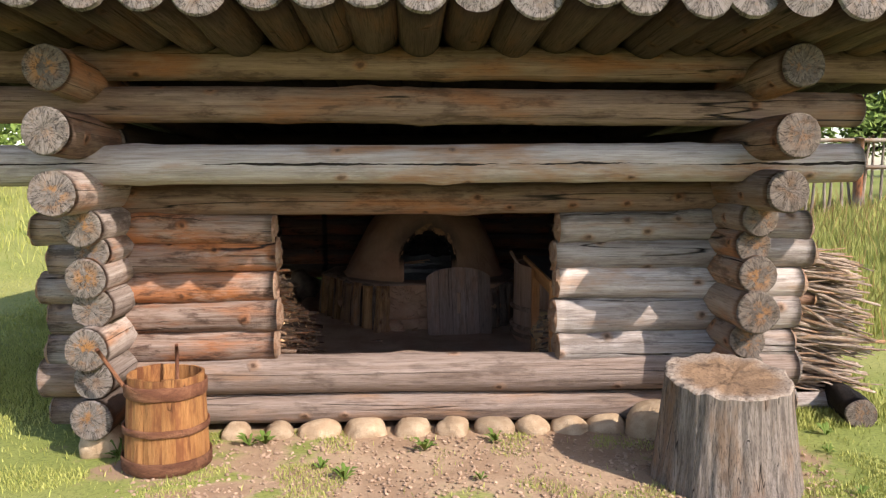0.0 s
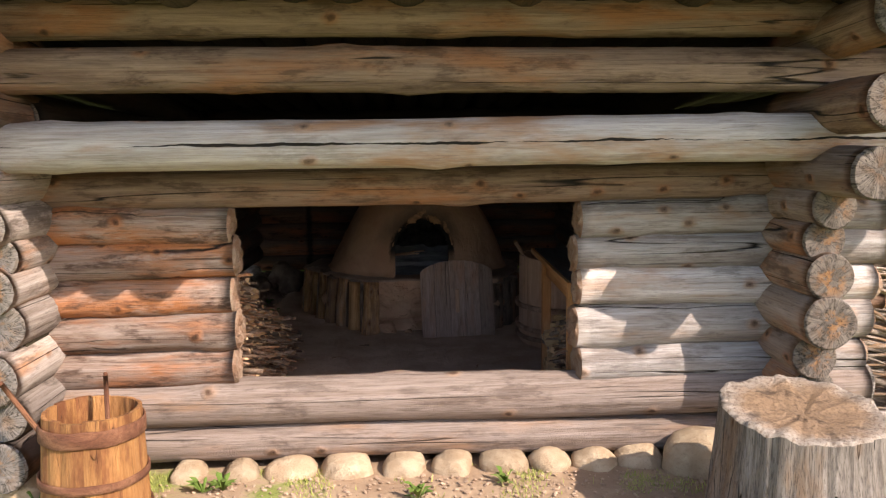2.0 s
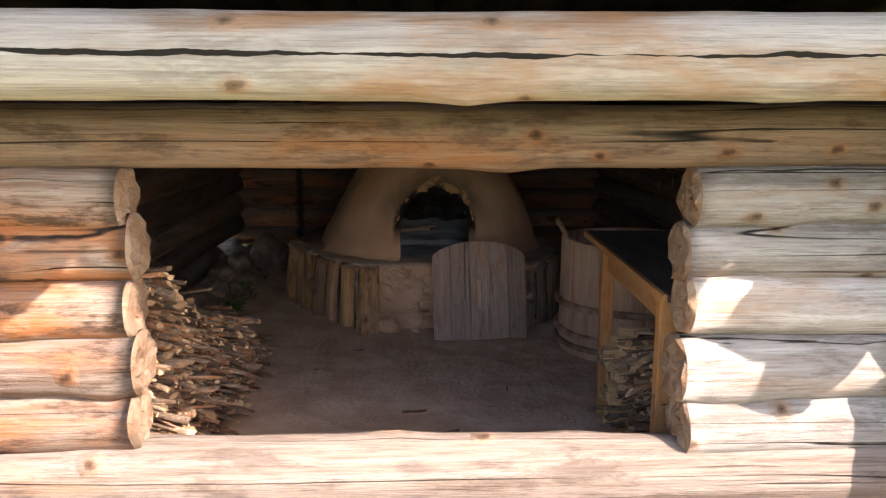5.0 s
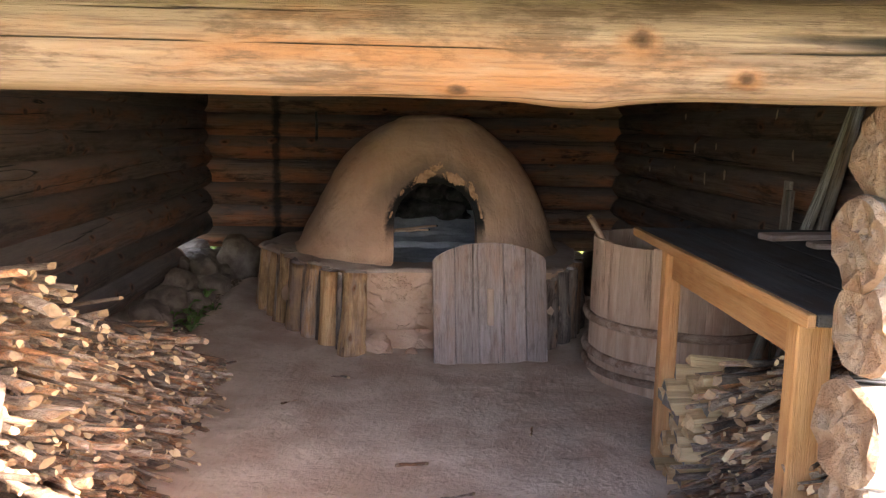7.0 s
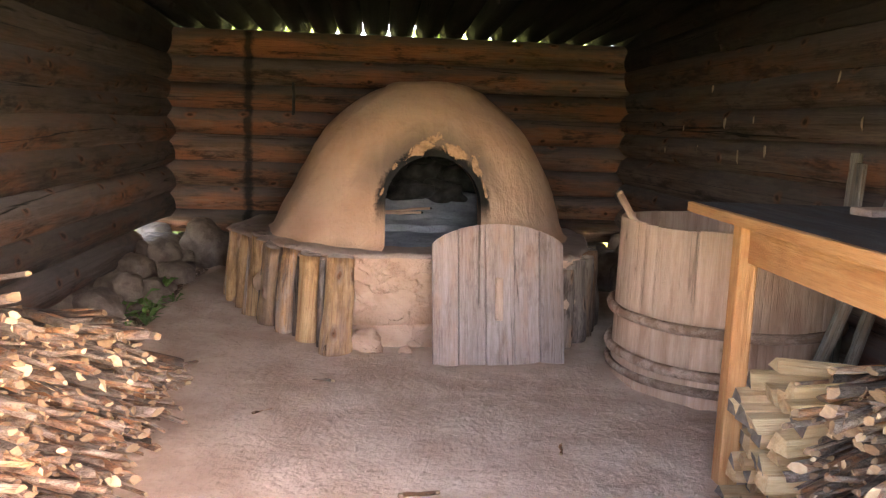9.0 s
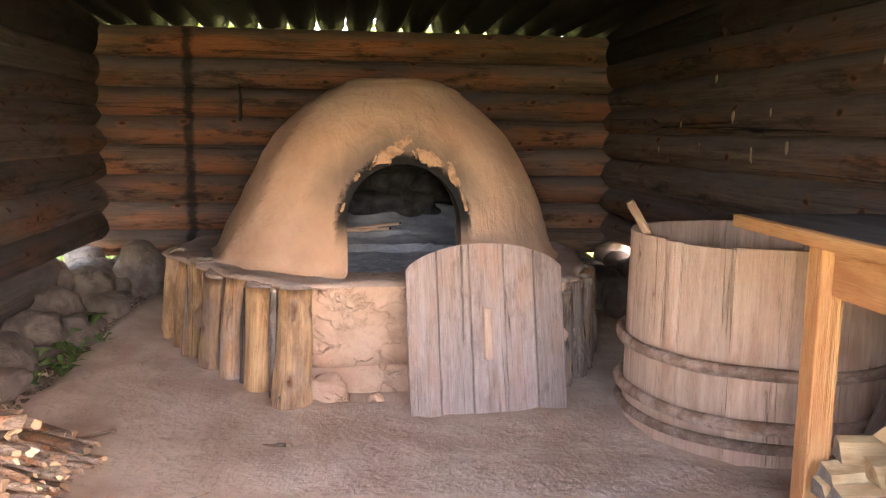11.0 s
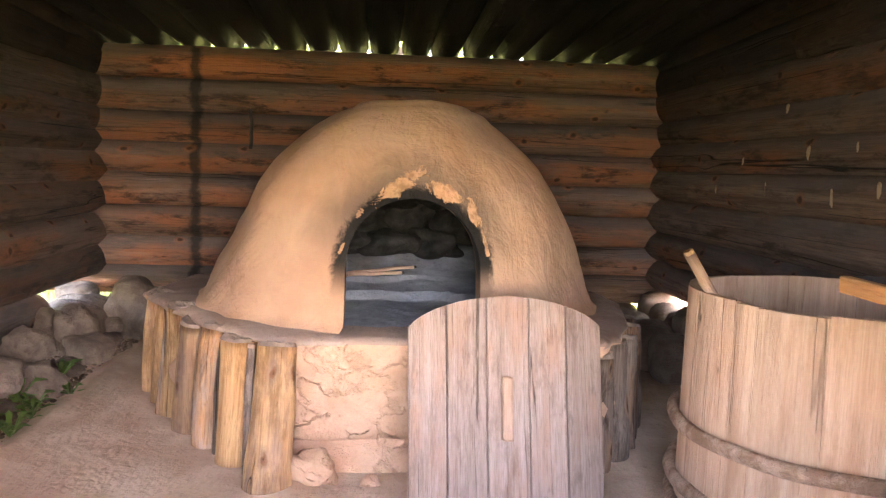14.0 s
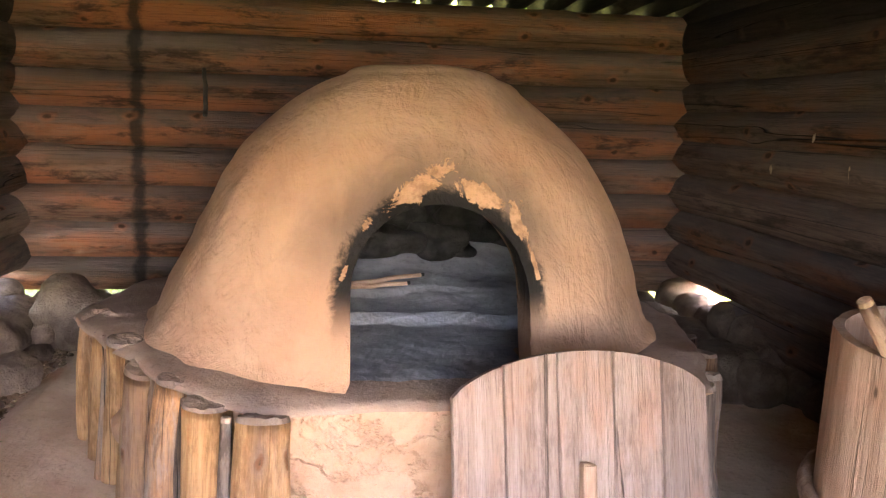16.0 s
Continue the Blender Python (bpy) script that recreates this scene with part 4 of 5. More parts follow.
for i, (p, q) in enumerate((((-0.26, 0.00, 0.598), (0.06, 0.10, 0.618)), ((-0.25, -0.04, 0.590), (0.00, 0.05, 0.606)))):
    obj("charred_stick", log_mesh("charred_stick", (Vector(q) - Vector(p)).length, 0.010, 0.007, 250 + i, (STAVE, SOOT), n=8, bend=0.01, step=0.05), between(p, q), oven, "pale half-burnt stick on the ash")

# ---- oven door ----
door = thing("oven_door", pose(0.456, 7.535, 0.0, -13, 0, 4.5), "grey plank door with an arched top leaning on the oven", "door")
edges = [-0.32, -0.195, -0.065, 0.075, 0.20, 0.32]
for i in range(5):
    a, b = edges[i] + 0.0022, edges[i + 1] - 0.0022
    bm = bmesh.new()
    top = lambda u: 0.572 + 0.120 * max(0.0, 1 - (u / 0.33) ** 2) ** 0.62
    us = [a + (b - a) * s / 6 for s in range(7)]
    outline = [(a, 0.004 + 0.004 * (i % 2)), (b, 0.004)] + [(u, top(u)) for u in reversed(us)]
    f0 = [bm.verts.new((u, -0.013, w)) for u, w in outline]
    f1 = [bm.verts.new((u, 0.013, w)) for u, w in outline]
    bm.faces.new(f0)
    bm.faces.new(f1[::-1])
    for k in range(len(outline)):
        j = (k + 1) % len(outline)
        bm.faces.new((f0[j], f0[k], f1[k], f1[j]))
    bmesh.ops.bevel(bm, geom=[e for e in bm.edges if abs(e.verts[0].co.y - e.verts[1].co.y) < 0.001], offset=0.003, segments=1, affect="EDGES")
    # grain runs up the plank: mesh lies along local x and is turned upright
    bmesh.ops.transform(bm, matrix=Euler((0, math.pi / 2, 0)).to_matrix().to_4x4(), verts=bm.verts)
    part("plank", bm, PLANK, door, "", Euler((0, -math.pi / 2, 0)).to_matrix().to_4x4())
part("handle", box_bm(0.20, 0.036, 0.032, 0.005, 3, 0.002), STAVE, door, "pale wooden grip", Matrix.Translation((-0.005, -0.031, 0.335)) @ Euler((0, -math.pi / 2, 0)).to_matrix().to_4x4())
# dark sheet added behind the planks for the shade in their seams
part("backing", box_bm(0.60, 0.006, 0.50, 0.001), SOOT, door, "dark sheet added behind the planks to blacken the seams", pose(0, 0.018, 0.28))
for z in (0.12, 0.50):
    part("batten", box_bm(0.56, 0.022, 0.06, 0.004), PLANK, door, "", pose(0, 0.034, z))


# ---- coopered vessels ----
def tub(name, m, r0, r1, h, staves, thick, hoops, stave_mat, hoop_mat, label, category, seed, flat_hoops):
    """Staves round a floor, held by hoops; flat_hoops: split bands, else round withies."""
    t = thing(name, m, label, category)
    rng = random.Random(seed)
    cuts = [0.0]
    for _ in range(staves):
        cuts.append(cuts[-1] + (rng.uniform(0.75, 1.3) if flat_hoops else rng.choice((0.28, 0.5, 0.8, 1.0, 1.2, 1.35))))
    cuts = [c / cuts[-1] * math.tau for c in cuts]
    for i in range(staves):
        a0, a1 = cuts[i] + 0.0012, cuts[i + 1] - 0.0012
        hh = h + rng.uniform(-0.005, 0.005)
        bm = bmesh.new()
        lev, seg = 6, 3
        out = rng.uniform(-0.002, 0.003)
        grid = []
        for side in (0, 1):
            for j in range(lev + 1):
                z = hh * j / lev
                r = r0 + (r1 - r0) * z / h + out - side * thick
                for s in range(seg + 1):
                    a = a0 + (a1 - a0) * s / seg
                    ease = 0.004 if s in (0, seg) and side == 0 else 0
                    grid.append(bm.verts.new((z, -(r - ease) * math.sin(a), (r - ease) * math.cos(a))))
        w, layer = seg + 1, (lev + 1) * (seg + 1)
        for j in range(lev):
            for s in range(seg):
                q = j * w + s
                bm.faces.new((grid[q], grid[q + 1], grid[q + w + 1], grid[q + w]))
                bm.faces.new((grid[layer + q + w], grid[layer + q + w + 1], grid[layer + q + 1], grid[layer + q]))
            bm.faces.new((grid[j * w], grid[(j + 1) * w], grid[layer + (j + 1) * w], grid[layer + j * w]))
            e = j * w + seg
            bm.faces.new((grid[e + w], grid[e], grid[layer + e], grid[layer + e + w]))
        for s in range(seg):
            bm.faces.new((grid[s + 1], grid[s], grid[layer + s], grid[layer + s + 1]))
            e = lev * w + s
            bm.faces.new((grid[e], grid[e + 1], grid[layer + e + 1], grid[layer + e]))
        bmesh.ops.recalc_face_normals(bm, faces=bm.faces[:])
        part("stave", bm, stave_mat, t, "", Euler((0, -math.pi / 2, 0)).to_matrix().to_4x4())
    bm = bmesh.new()
    bmesh.ops.create_cone(bm, cap_ends=True, segments=32, radius1=r0 - thick, radius2=r0 - thick, depth=0.025)
    part("bottom", bm, stave_mat, t, "", pose(0, 0, 0.05))
    for k, (z, hh, tilt) in enumerate(hoops):
        bm = bmesh.new()
        n, prof = 64, 8
        rows = []
        for i in range(n):
            a = math.tau * i / n
            r = r0 + (r1 - r0) * z / h + 0.003
            row = []
            for s in range(prof):
                b = math.tau * s / prof
                if flat_hoops:
                    rr, zz = r + 0.005 + 0.006 * math.copysign(abs(math.cos(b)) ** 0.4, math.cos(b)), hh * 0.5 * math.copysign(abs(math.sin(b)) ** 0.4, math.sin(b))
                else:
                    g = 1 + 0.12 * noise.noise((math.cos(a) * 5, math.sin(a) * 5, k))
                    rr, zz = r + hh * 0.36 + hh * 0.42 * g * math.cos(b), hh * 0.5 * g * math.sin(b)
                wob = tilt * math.sin(a + k) + (0.006 * noise.noise((math.cos(a) * 2, math.sin(a) * 2, 5 + k)))
                row.append(bm.verts.new((rr * math.cos(a), rr * math.sin(a), z + zz + wob)))
            rows.append(row)
        for i in range(n):
            for s in range(prof):
                bm.faces.new((rows[i][s], rows[(i + 1) % n][s], rows[(i + 1) % n][(s + 1) % prof], rows[i][(s + 1) % prof]))
        part("hoop", bm, hoop_mat, t, "rusty brown band" if flat_hoops else "round withy hoop", None, True)
    return t


bucket = tub("wooden_tub", pose(1.442, 7.37, 0.012, 0, 0, 20), 0.482, 0.474, 0.736, 21, 0.026, [(0.335, 0.046, 0.004), (0.16, 0.046, 0.006), (0.085, 0.040, 0.006)], STAVE, WITHY, "large pale stave tub with withy hoops on the earth floor", "tub", 3, False)
churn = tub("wooden_churn", pose(-1.425, 4.24, 0.0, 0, 1.0, 0), 0.232, 0.205, 0.52, 15, 0.018, [(0.045, 0.075, 0.002), (0.235, 0.04, 0.003), (0.445, 0.075, 0.002)], CHURN, HOOP, "orange brown stave barrel with dark hoops on the grass", "barrel", 8, True)


def rod(name, a, b, r0, r1, seed, mats, label, category, group="", bend=0.006, n=10):
    a, b = Vector(a), Vector(b)
    me = log_mesh(name, (b - a).length, r0, r1, seed, mats, n=n, bend=bend, knots=3, step=0.08)
    return tagged(obj(name, me, between(a, b, seed * 40)), label, category, group)


rod("stick", (-1.365, 4.25, 0.075), (-1.365, 4.29, 0.655), 0.012, 0.010, 301, (HOOP, HOOP), "dark stick standing upright in the barrel", "stick", bend=0.002)
rod("stick", (-1.375, 4.17, 0.085), (-1.74, 4.13, 0.67), 0.012, 0.011, 302, (HOOP, HOOP), "dark stick leaning out of the barrel", "stick", bend=0.002)
rod("paddle_handle", (1.44, 7.34, 0.085), (0.925, 7.36, 0.862), 0.018, 0.016, 303, (STAVE, PITH), "pale wooden handle leaning in the tub", "handle")


# ---- stump ----
def stump():
    t = thing("tree_stump", pose(1.61, 3.86, 0.0), "big weathered grey tree stump with a rough sawn top", "stump")
    n, lev = 180, 18
    bm = bmesh.new()
    rows = []
    for j in range(lev + 1):
        f = j / lev
        row = []
        for i in range(n):
            a = math.tau * i / n
            c, s = math.cos(a), math.sin(a)
            r = 0.325 + 0.06 * (1 - f) ** 1.4
            r *= 1 + 0.06 * noise.noise((c * 1.4, s * 1.4, f * 0.5)) + 0.035 * noise.noise((c * 6, s * 6, f * 0.6)) + 0.03 * noise.noise((c * 18, s * 18, f * 0.8)) + 0.008 * noise.noise((c * 50, s * 50, f * 3))
            zz = f * (0.55 + 0.04 * s + 0.02 * noise.noise((c * 4, s * 4, 7)))
            row.append(bm.verts.new((zz, r * c, r * s)))
        rows.append(row)
    for a, b in zip(rows, rows[1:]):
        for i in range(n):
            bm.faces.new((a[i], a[(i + 1) % n], b[(i + 1) % n], b[i]))
    bmesh.ops.recalc_face_normals(bm, faces=bm.faces[:])
    m = Matrix(((0, 1, 0, 0), (0, 0, 1, 0), (1, 0, 0, 0), (0, 0, 0, 1)))
    rim = [(m @ v.co) for v in rows[-1]]
    part("trunk", bm, STUMP, t, "fissured grey wood", m, True)
    bm = bmesh.new()
    rows = []
    for k in (1.0, 0.97, 0.93, 0.88, 0.82, 0.75, 0.67, 0.59, 0.5, 0.41, 0.32, 0.23, 0.14, 0.06):
        rows.append([bm.verts.new((q.x * k, q.y * k, p.z * k + 0.545 * (1 - k) + (0.012 if k < 1 else 0) + (0.012 * noise.noise((p.x * k * 9, p.y * k * 9, 2)) + 0.007 * noise.noise((p.x * k * 40, p.y * k * 40, 2))) * (k < 0.99) - 0.03 * (1 - k))) for p, q in ((p, p.lerp(Vector((p.x, p.y, 0)).normalized() * 0.325, min(1, (1 - k) * 2.2))) for p in rim)])
    for a, b in zip(rows, rows[1:]):
        for i in range(n):
            bm.faces.new((a[i], a[(i + 1) % n], b[(i + 1) % n], b[i]))
    bm.faces.new(rows[-1])
    part("sawn_top", bm, STUMPTOP, t, "splintered brown grey top", None, True)


stump()

# ---- table ----
table = thing("work_table", pose(1.35, 5.82, 0.0, 0, 0, -2.4), "plank work table with orange deal frame and dark top", "table")
TX0, TX1, TY0, TY1, TZ = 0.925, 1.74, 5.02, 6.62, 0.90
for i in range(4):
    w = (TX1 - TX0) / 4
    part("board", box_bm(TY1 - TY0 + 0.01 * (i % 2), w - 0.004, 0.03, 0.003, i), BLACKTOP, table, "dark worn board", Matrix.Translation((TX0 + w * (i + 0.5) - 1.35, 0.0, TZ - 0.015)) @ pose(0, 0, 0, 0, 0, 90))
part("edge_strip", box_bm(TY1 - TY0, 0.022, 0.034, 0.003), DEAL, table, "orange edge strip", Matrix.Translation((TX0 - 0.012 - 1.35, 0, TZ - 0.017)) @ pose(0, 0, 0, 0, 0, 90))
for x, y in ((0.965, 6.26), (0.965, 5.13), (1.70, 6.26), (1.70, 5.13)):
    part("leg", box_bm(0.865, 0.062, 0.062 if y > 6 else 0.09, 0.004), DEAL, table, "square deal leg", Matrix.Translation((x - 1.35, y - 5.82, 0.4375)) @ pose(0, 0, 0, 0, 90, 0))
for x in (0.975, 1.70):
    part("apron", box_bm(1.06, 0.034, 0.115, 0.004), DEAL, table, "orange deal rail", Matrix.Translation((x - 1.35, 5.695 - 5.82, 0.808)) @ pose(0, 0, 0, 0, 0, 90))
part("apron", box_bm(0.66, 0.03, 0.11, 0.004), DEAL, table, "orange deal rail", pose(1.335 - 1.35, 6.26 - 5.82, 0.81))
for i, (x, y, a) in enumerate(((1.50, 6.30, 12), (1.58, 6.05, -6))):
    tagged(part("loose_board", box_bm(0.34, 0.09, 0.022, 0.004, i, 0.002), PLANK, None, "", pose(x, y, TZ + 0.013 , 0, 0, a)), "short grey board lying on the table", "board")
rod("pole", (1.54, 6.86, 0.015), (1.825, 6.545, 1.50), 0.028, 0.022, 311, (POLEW, PITH), "peeled grey pole leaning on the wall", "pole", "poles")
rod("pole", (1.67, 6.83, 0.015), (1.825, 6.47, 1.62), 0.026, 0.022, 312, (POLEW, PITH), "peeled grey pole leaning on the wall", "pole", "poles")
for i, (x, y, h) in enumerate(((1.765, 6.99, 1.03), (1.80, 7.08, 1.07))):
    tagged(part("upright_board", box_bm(h, 0.06, 0.022, 0.003, i, 0.002), POLEW, None, "", Matrix.Translation((x, y, h / 2 + 0.01)) @ pose(0, 0, 0, 0, -88, 0)), "narrow grey board standing by the wall", "board")


# ---- stick piles ----
def stick_geo(length, r, seed, sides=6, segs=4):
    rng = random.Random(seed)
    verts, faces, index = [], [], []
    p1, p2 = rng.uniform(0, 6), rng.uniform(0, 6)
    for i in range(segs + 1):
        f = i / segs
        rr = r * (1.15 - 0.4 * f) * rng.uniform(0.9, 1.1)
        cy, cz = 0.015 * math.sin(f * 4 + p1) + 0.006 * math.sin(f * 11 + p2), 0.014 * math.sin(f * 5 + p2)
        for j in range(sides):
            a = math.tau * j / sides
            skew = (0.9 * rr * math.cos(a + p1) + rng.uniform(-0.7, 0.7) * rr) if i in (0, segs) else 0
            verts.append((length * (f - 0.5) + skew, cy + rr * math.cos(a), cz + rr * math.sin(a)))
    for i in range(segs):
        for j in range(sides):
            k = (j + 1) % sides
            faces.append((i * sides + j, i * sides + k, (i + 1) * sides + k, (i + 1) * sides + j))
            index.append(0)
    faces.append(tuple(range(sides))[::-1])
    faces.append(tuple(range(segs * sides, segs * sides + sides)))
    index += [1, 1]
    return verts, faces, index


STICKS = [stick_geo(random.Random(400 + i).uniform(0.42, 0.86), random.Random(500 + i).choice((0.005, 0.006, 0.007, 0.008, 0.0085, 0.0095, 0.0105, 0.012, 0.014, 0.017)), 600 + i, 7, 5) for i in range(48)]
STICK_MESHES = [raw_mesh("stick", v, f, [TWIG, PITH], ix) for v, f, ix in STICKS]
SUNLIT_MESHES = [raw_mesh("stick", v, f, [SUNTWIG, PITH], ix) for v, f, ix in STICKS]


def stick_pile(name, label, category, spots, near, seed, meshes=STICK_MESHES, fill=BARK):
    """spots: poses of sticks; the first 'near' become parts of their own, the rest one mesh."""
    t = thing(name, Matrix.Identity(4), label, category)
    rng = random.Random(seed)
    verts, faces, index = [], [], []
    for q, m in enumerate(spots):
        k = rng.randrange(len(STICKS))
        if q < near:
            obj("stick", meshes[k], m, t)
        else:
            base = len(verts)
            verts += [tuple(m @ Vector(v)) for v in STICKS[k][0]]
            faces += [tuple(base + c for c in f) for f in STICKS[k][1]]
            index += STICKS[k][2]
    if faces:
        rest = obj("stick_fill", raw_mesh("stick_fill", verts, faces, [fill, PITH], index), None, t)
        rest["kind"] = "stuff"
    return t


def pile_spots(x_end, y0, y1, top, seed, pitch=0.021, lift=0.0155, flip=1, slant=0.0, base=0.02, reach=0.13, length=0.6):
    """Sticks along x whose ends face flip; top(y): height of the heap."""
    rng = random.Random(seed)
    spots = []
    y = y0
    while y < y1:
        z = base
        while z < top(y) + rng.uniform(-0.02, 0.02):
            e = x_end(y, z) + rng.uniform(-reach, reach)
            turn = rng.gauss(slant, 8) + (180 if rng.random() < 0.5 else 0)
            spots.append((z, pose(e - flip * length * 0.5, y + rng.uniform(-0.012, 0.012), z + rng.uniform(-0.01, 0.01), rng.uniform(0, 360), rng.gauss(0, 3.5), turn)))
            z += lift * rng.uniform(0.8, 1.25)
        y += pitch * rng.uniform(0.8, 1.2)
    rng.shuffle(spots)
    return [m for _, m in spots]


def left_top(y):
    return max(0.05, 0.98 - 0.41 * max(0, y - 5.25) + 0.03 * math.sin(y * 6))


left_spots = pile_spots(lambda y, z: -0.98 + 0.03 * math.sin(y * 5) - 0.05 * z, 5.08, 7.40, left_top, 700, slant=-32)
left_spots += [Matrix.Translation((-0.42, 0, 0)) @ m for m in left_spots[::5]]
stick_pile("stick_pile", "heap of cut brown sticks stacked on the earth floor", "firewood", left_spots, 300, 701)
right_spots = pile_spots(lambda y, z: 1.06 + 0.02 * math.sin(y * 9), 5.0, 6.02, lambda y: 0.56 + 0.06 * math.sin(y * 7), 710, flip=-1, slant=26)
stick_pile("stick_pile", "dense heap of thin sticks under the work table", "firewood", right_spots, 300, 711)
out_spots = []
rng = random.Random(720)
for _ in range(800):
    y, z = rng.uniform(5.0, 5.95), rng.uniform(0.14, 1.06)
    out_spots.append(pose(2.66 + rng.uniform(-0.09, 0.10) + 0.06 * (1 - z), y, z, rng.uniform(0, 360), rng.gauss(9, 7), rng.gauss(-4, 8)))
stick_pile("stick_pile", "stack of sunlit sticks against the outer wall", "firewood", out_spots, 260, 721, SUNLIT_MESHES, SUNBARK)
for i, y in enumerate((5.05, 5.45, 5.85)):
    rod("bearer", (2.1, y, 0.06), (2.85, y, 0.06), 0.06, 0.06, 330 + i, (GREY, SAWN), "short log bearing the outdoor stick stack", "log", "bearers")


def billet_pile():
    """Split billets with pale ends, laid crosswise under the far end of the table."""
    t = thing("billet_pile", Matrix.Identity(4), "stack of pale split billets by the table leg", "firewood")
    rng = random.Random(730)
    y = 5.93
    while y < 6.19:
        z, high = 0.04, rng.uniform(0.40, 0.50)
        while z < high:
            h, w, ln = rng.uniform(0.034, 0.06), rng.uniform(0.05, 0.075), rng.uniform(0.30, 0.44)
            quad = [(-w / 2, -h / 2), (w / 2, -h / 2 + rng.uniform(0, 0.014)), (w / 2 - rng.uniform(0, 0.022), h / 2), (-w / 2 + rng.uniform(0, 0.028), h / 2 - rng.uniform(0, 0.012))]
            k = rng.uniform(0.82, 1.08)
            verts = [(-ln / 2 + rng.uniform(-0.012, 0.012), p, q) for p, q in quad] + [(0.0, p * 0.97, q + 0.003) for p, q in quad] + [(ln / 2, p * k, q) for p, q in quad]
            faces = [(3, 2, 1, 0), (8, 9, 10, 11)] + [(r + c, r + (c + 1) % 4, r + 4 + (c + 1) % 4, r + 4 + c) for r in (0, 4) for c in range(4)]
            me = raw_mesh("billet", verts, faces, [SPLIT, CHARRED if rng.random() < 0.6 else SPLIT], [1, 1] + [0] * 8, False)
            obj("billet", me, pose(0.955 + ln / 2 + rng.uniform(-0.035, 0.05) + 0.25 * max(0, z - 0.33), y + 0.03, z, 0, rng.gauss(0, 2), rng.gauss(0, 5)), t)
            z += h * 0.97
        y += 0.066


billet_pile()


# ---- outdoors ----
tagged(obj("short_log", log_mesh("short_log", 0.42, 0.048, 0.045, 345, (HONEY, PITH)), pose(2.46, 5.06, 0.76, 30, 4, -6)), "short orange cut log stuck in the stick stack", "log")
stone(-1.86, 4.46, 0.05, 0.13, 0.14, 0.11, 155, STONE, "flat stone under the corner of the bottom log")
tagged(obj("fallen_log", log_mesh("fallen_log", 0.9, 0.10, 0.09, 340, (ROOFW, SAWN_DARK)), pose(2.88, 5.1, 0.09, 0, 0, 84)), "dark rotting log lying in the grass", "log")


def blades(name, count, spot, height, width, mat, label, category, seed):
    rng = random.Random(seed)
    verts, faces = [], []
    for _ in range(count):
        x, y = spot(rng)
        h, a, b = height * rng.uniform(0.5, 1.3), rng.uniform(0, math.tau), rng.uniform(0, math.tau)
        w = width * rng.uniform(0.7, 1.3)
        lean = h * rng.uniform(0.15, 0.6)
        dx, dy = math.cos(a) * w, math.sin(a) * w
        lx, ly = math.cos(b) * lean, math.sin(b) * lean
        k, g = len(verts), rise(x, y) - 0.015
        verts += [(x - dx, y - dy, g), (x + dx, y + dy, g), (x + dx * 0.7 + lx * 0.4, y + dy * 0.7 + ly * 0.4, g + h * 0.6), (x - dx * 0.7 + lx * 0.4, y - dy * 0.7 + ly * 0.4, g + h * 0.6), (x + lx, y + ly, g + h)]
        faces += [(k, k + 1, k + 2, k + 3), (k + 3, k + 2, k + 4)]
    return tagged(obj(name, raw_mesh(name, verts, faces, [mat])), label, category, kind="stuff")


def worn(x, y):
    return abs(x - 0.35) * 0.42 < 0.72 and abs(y - 4.3) * 0.75 < 0.72


def lawn_spot(x0, x1, y0, y1):
    def pick(rng):
        while True:
            x, y = rng.uniform(x0, x1), rng.uniform(y0, y1)
            if -1.95 < x < 2.05 and 4.6 < y < 10.8:
                continue
            if worn(x, y) and rng.random() < 0.90:
                continue
            # thin out towards the rim, so that no patch ends in a line
            if min(x - x0, x1 - x, y - y0, y1 - y) < 0.9 * rng.random() + 0.25 * noise.noise((x * 1.3, y * 1.3, 4)):
                continue
            return x, y
    return pick


blades("grass", 26000, lawn_spot(-6, 4.0, 2.6, 12), 0.04, 0.0035, BLADE, "short sunlit lawn grass", "grass", 41)
blades("grass", 42000, lawn_spot(-4.6, -1.7, 4.75, 9.5), 0.045, 0.004, BLADE, "short sunlit lawn grass", "grass", 48)
blades("grass", 16000, lawn_spot(2.2, 3.6, 4.6, 7.0), 0.06, 0.004, BLADE, "short sunlit lawn grass", "grass", 49)


def tuft_spot(rng):
    """Thin tufts on the trodden strip."""
    while True:
        x, y = rng.uniform(-2.3, 3.0), rng.uniform(2.9, 4.75)
        if noise.noise((x * 2.6, y * 2.6, 9)) + 0.25 * abs(y - 4.2) > 0.16 + 0.2 * rng.random():
            return x, y


blades("grass_tufts", 26000, tuft_spot, 0.032, 0.0028, BLADE, "thin grass tufts on trodden soil", "grass", 46)
blades("straw", 9000, lambda rng: (rng.uniform(-2.0, 2.6), rng.uniform(2.9, 4.7)), 0.012, 0.003, DRY, "dry litter on trodden soil", "litter", 47)
blades("tall_grass", 26000, lawn_spot(3.1, 9, 6.6, 18), 0.22, 0.005, BLADE, "tall bright meadow grass", "grass", 42)
blades("tall_grass", 9000, lawn_spot(-12, -2, 11, 26), 0.22, 0.008, BLADE, "tall bright meadow grass", "grass", 43)
blades("tall_grass", 9000, lawn_spot(-4, 6, 10.9, 14), 0.22, 0.008, BLADE, "tall bright meadow grass", "grass", 45)
blades("seed_heads", 1800, lawn_spot(3.4, 9, 6.5, 17), 0.42, 0.004, DRY, "reddish seed heads in the meadow", "grass", 44)


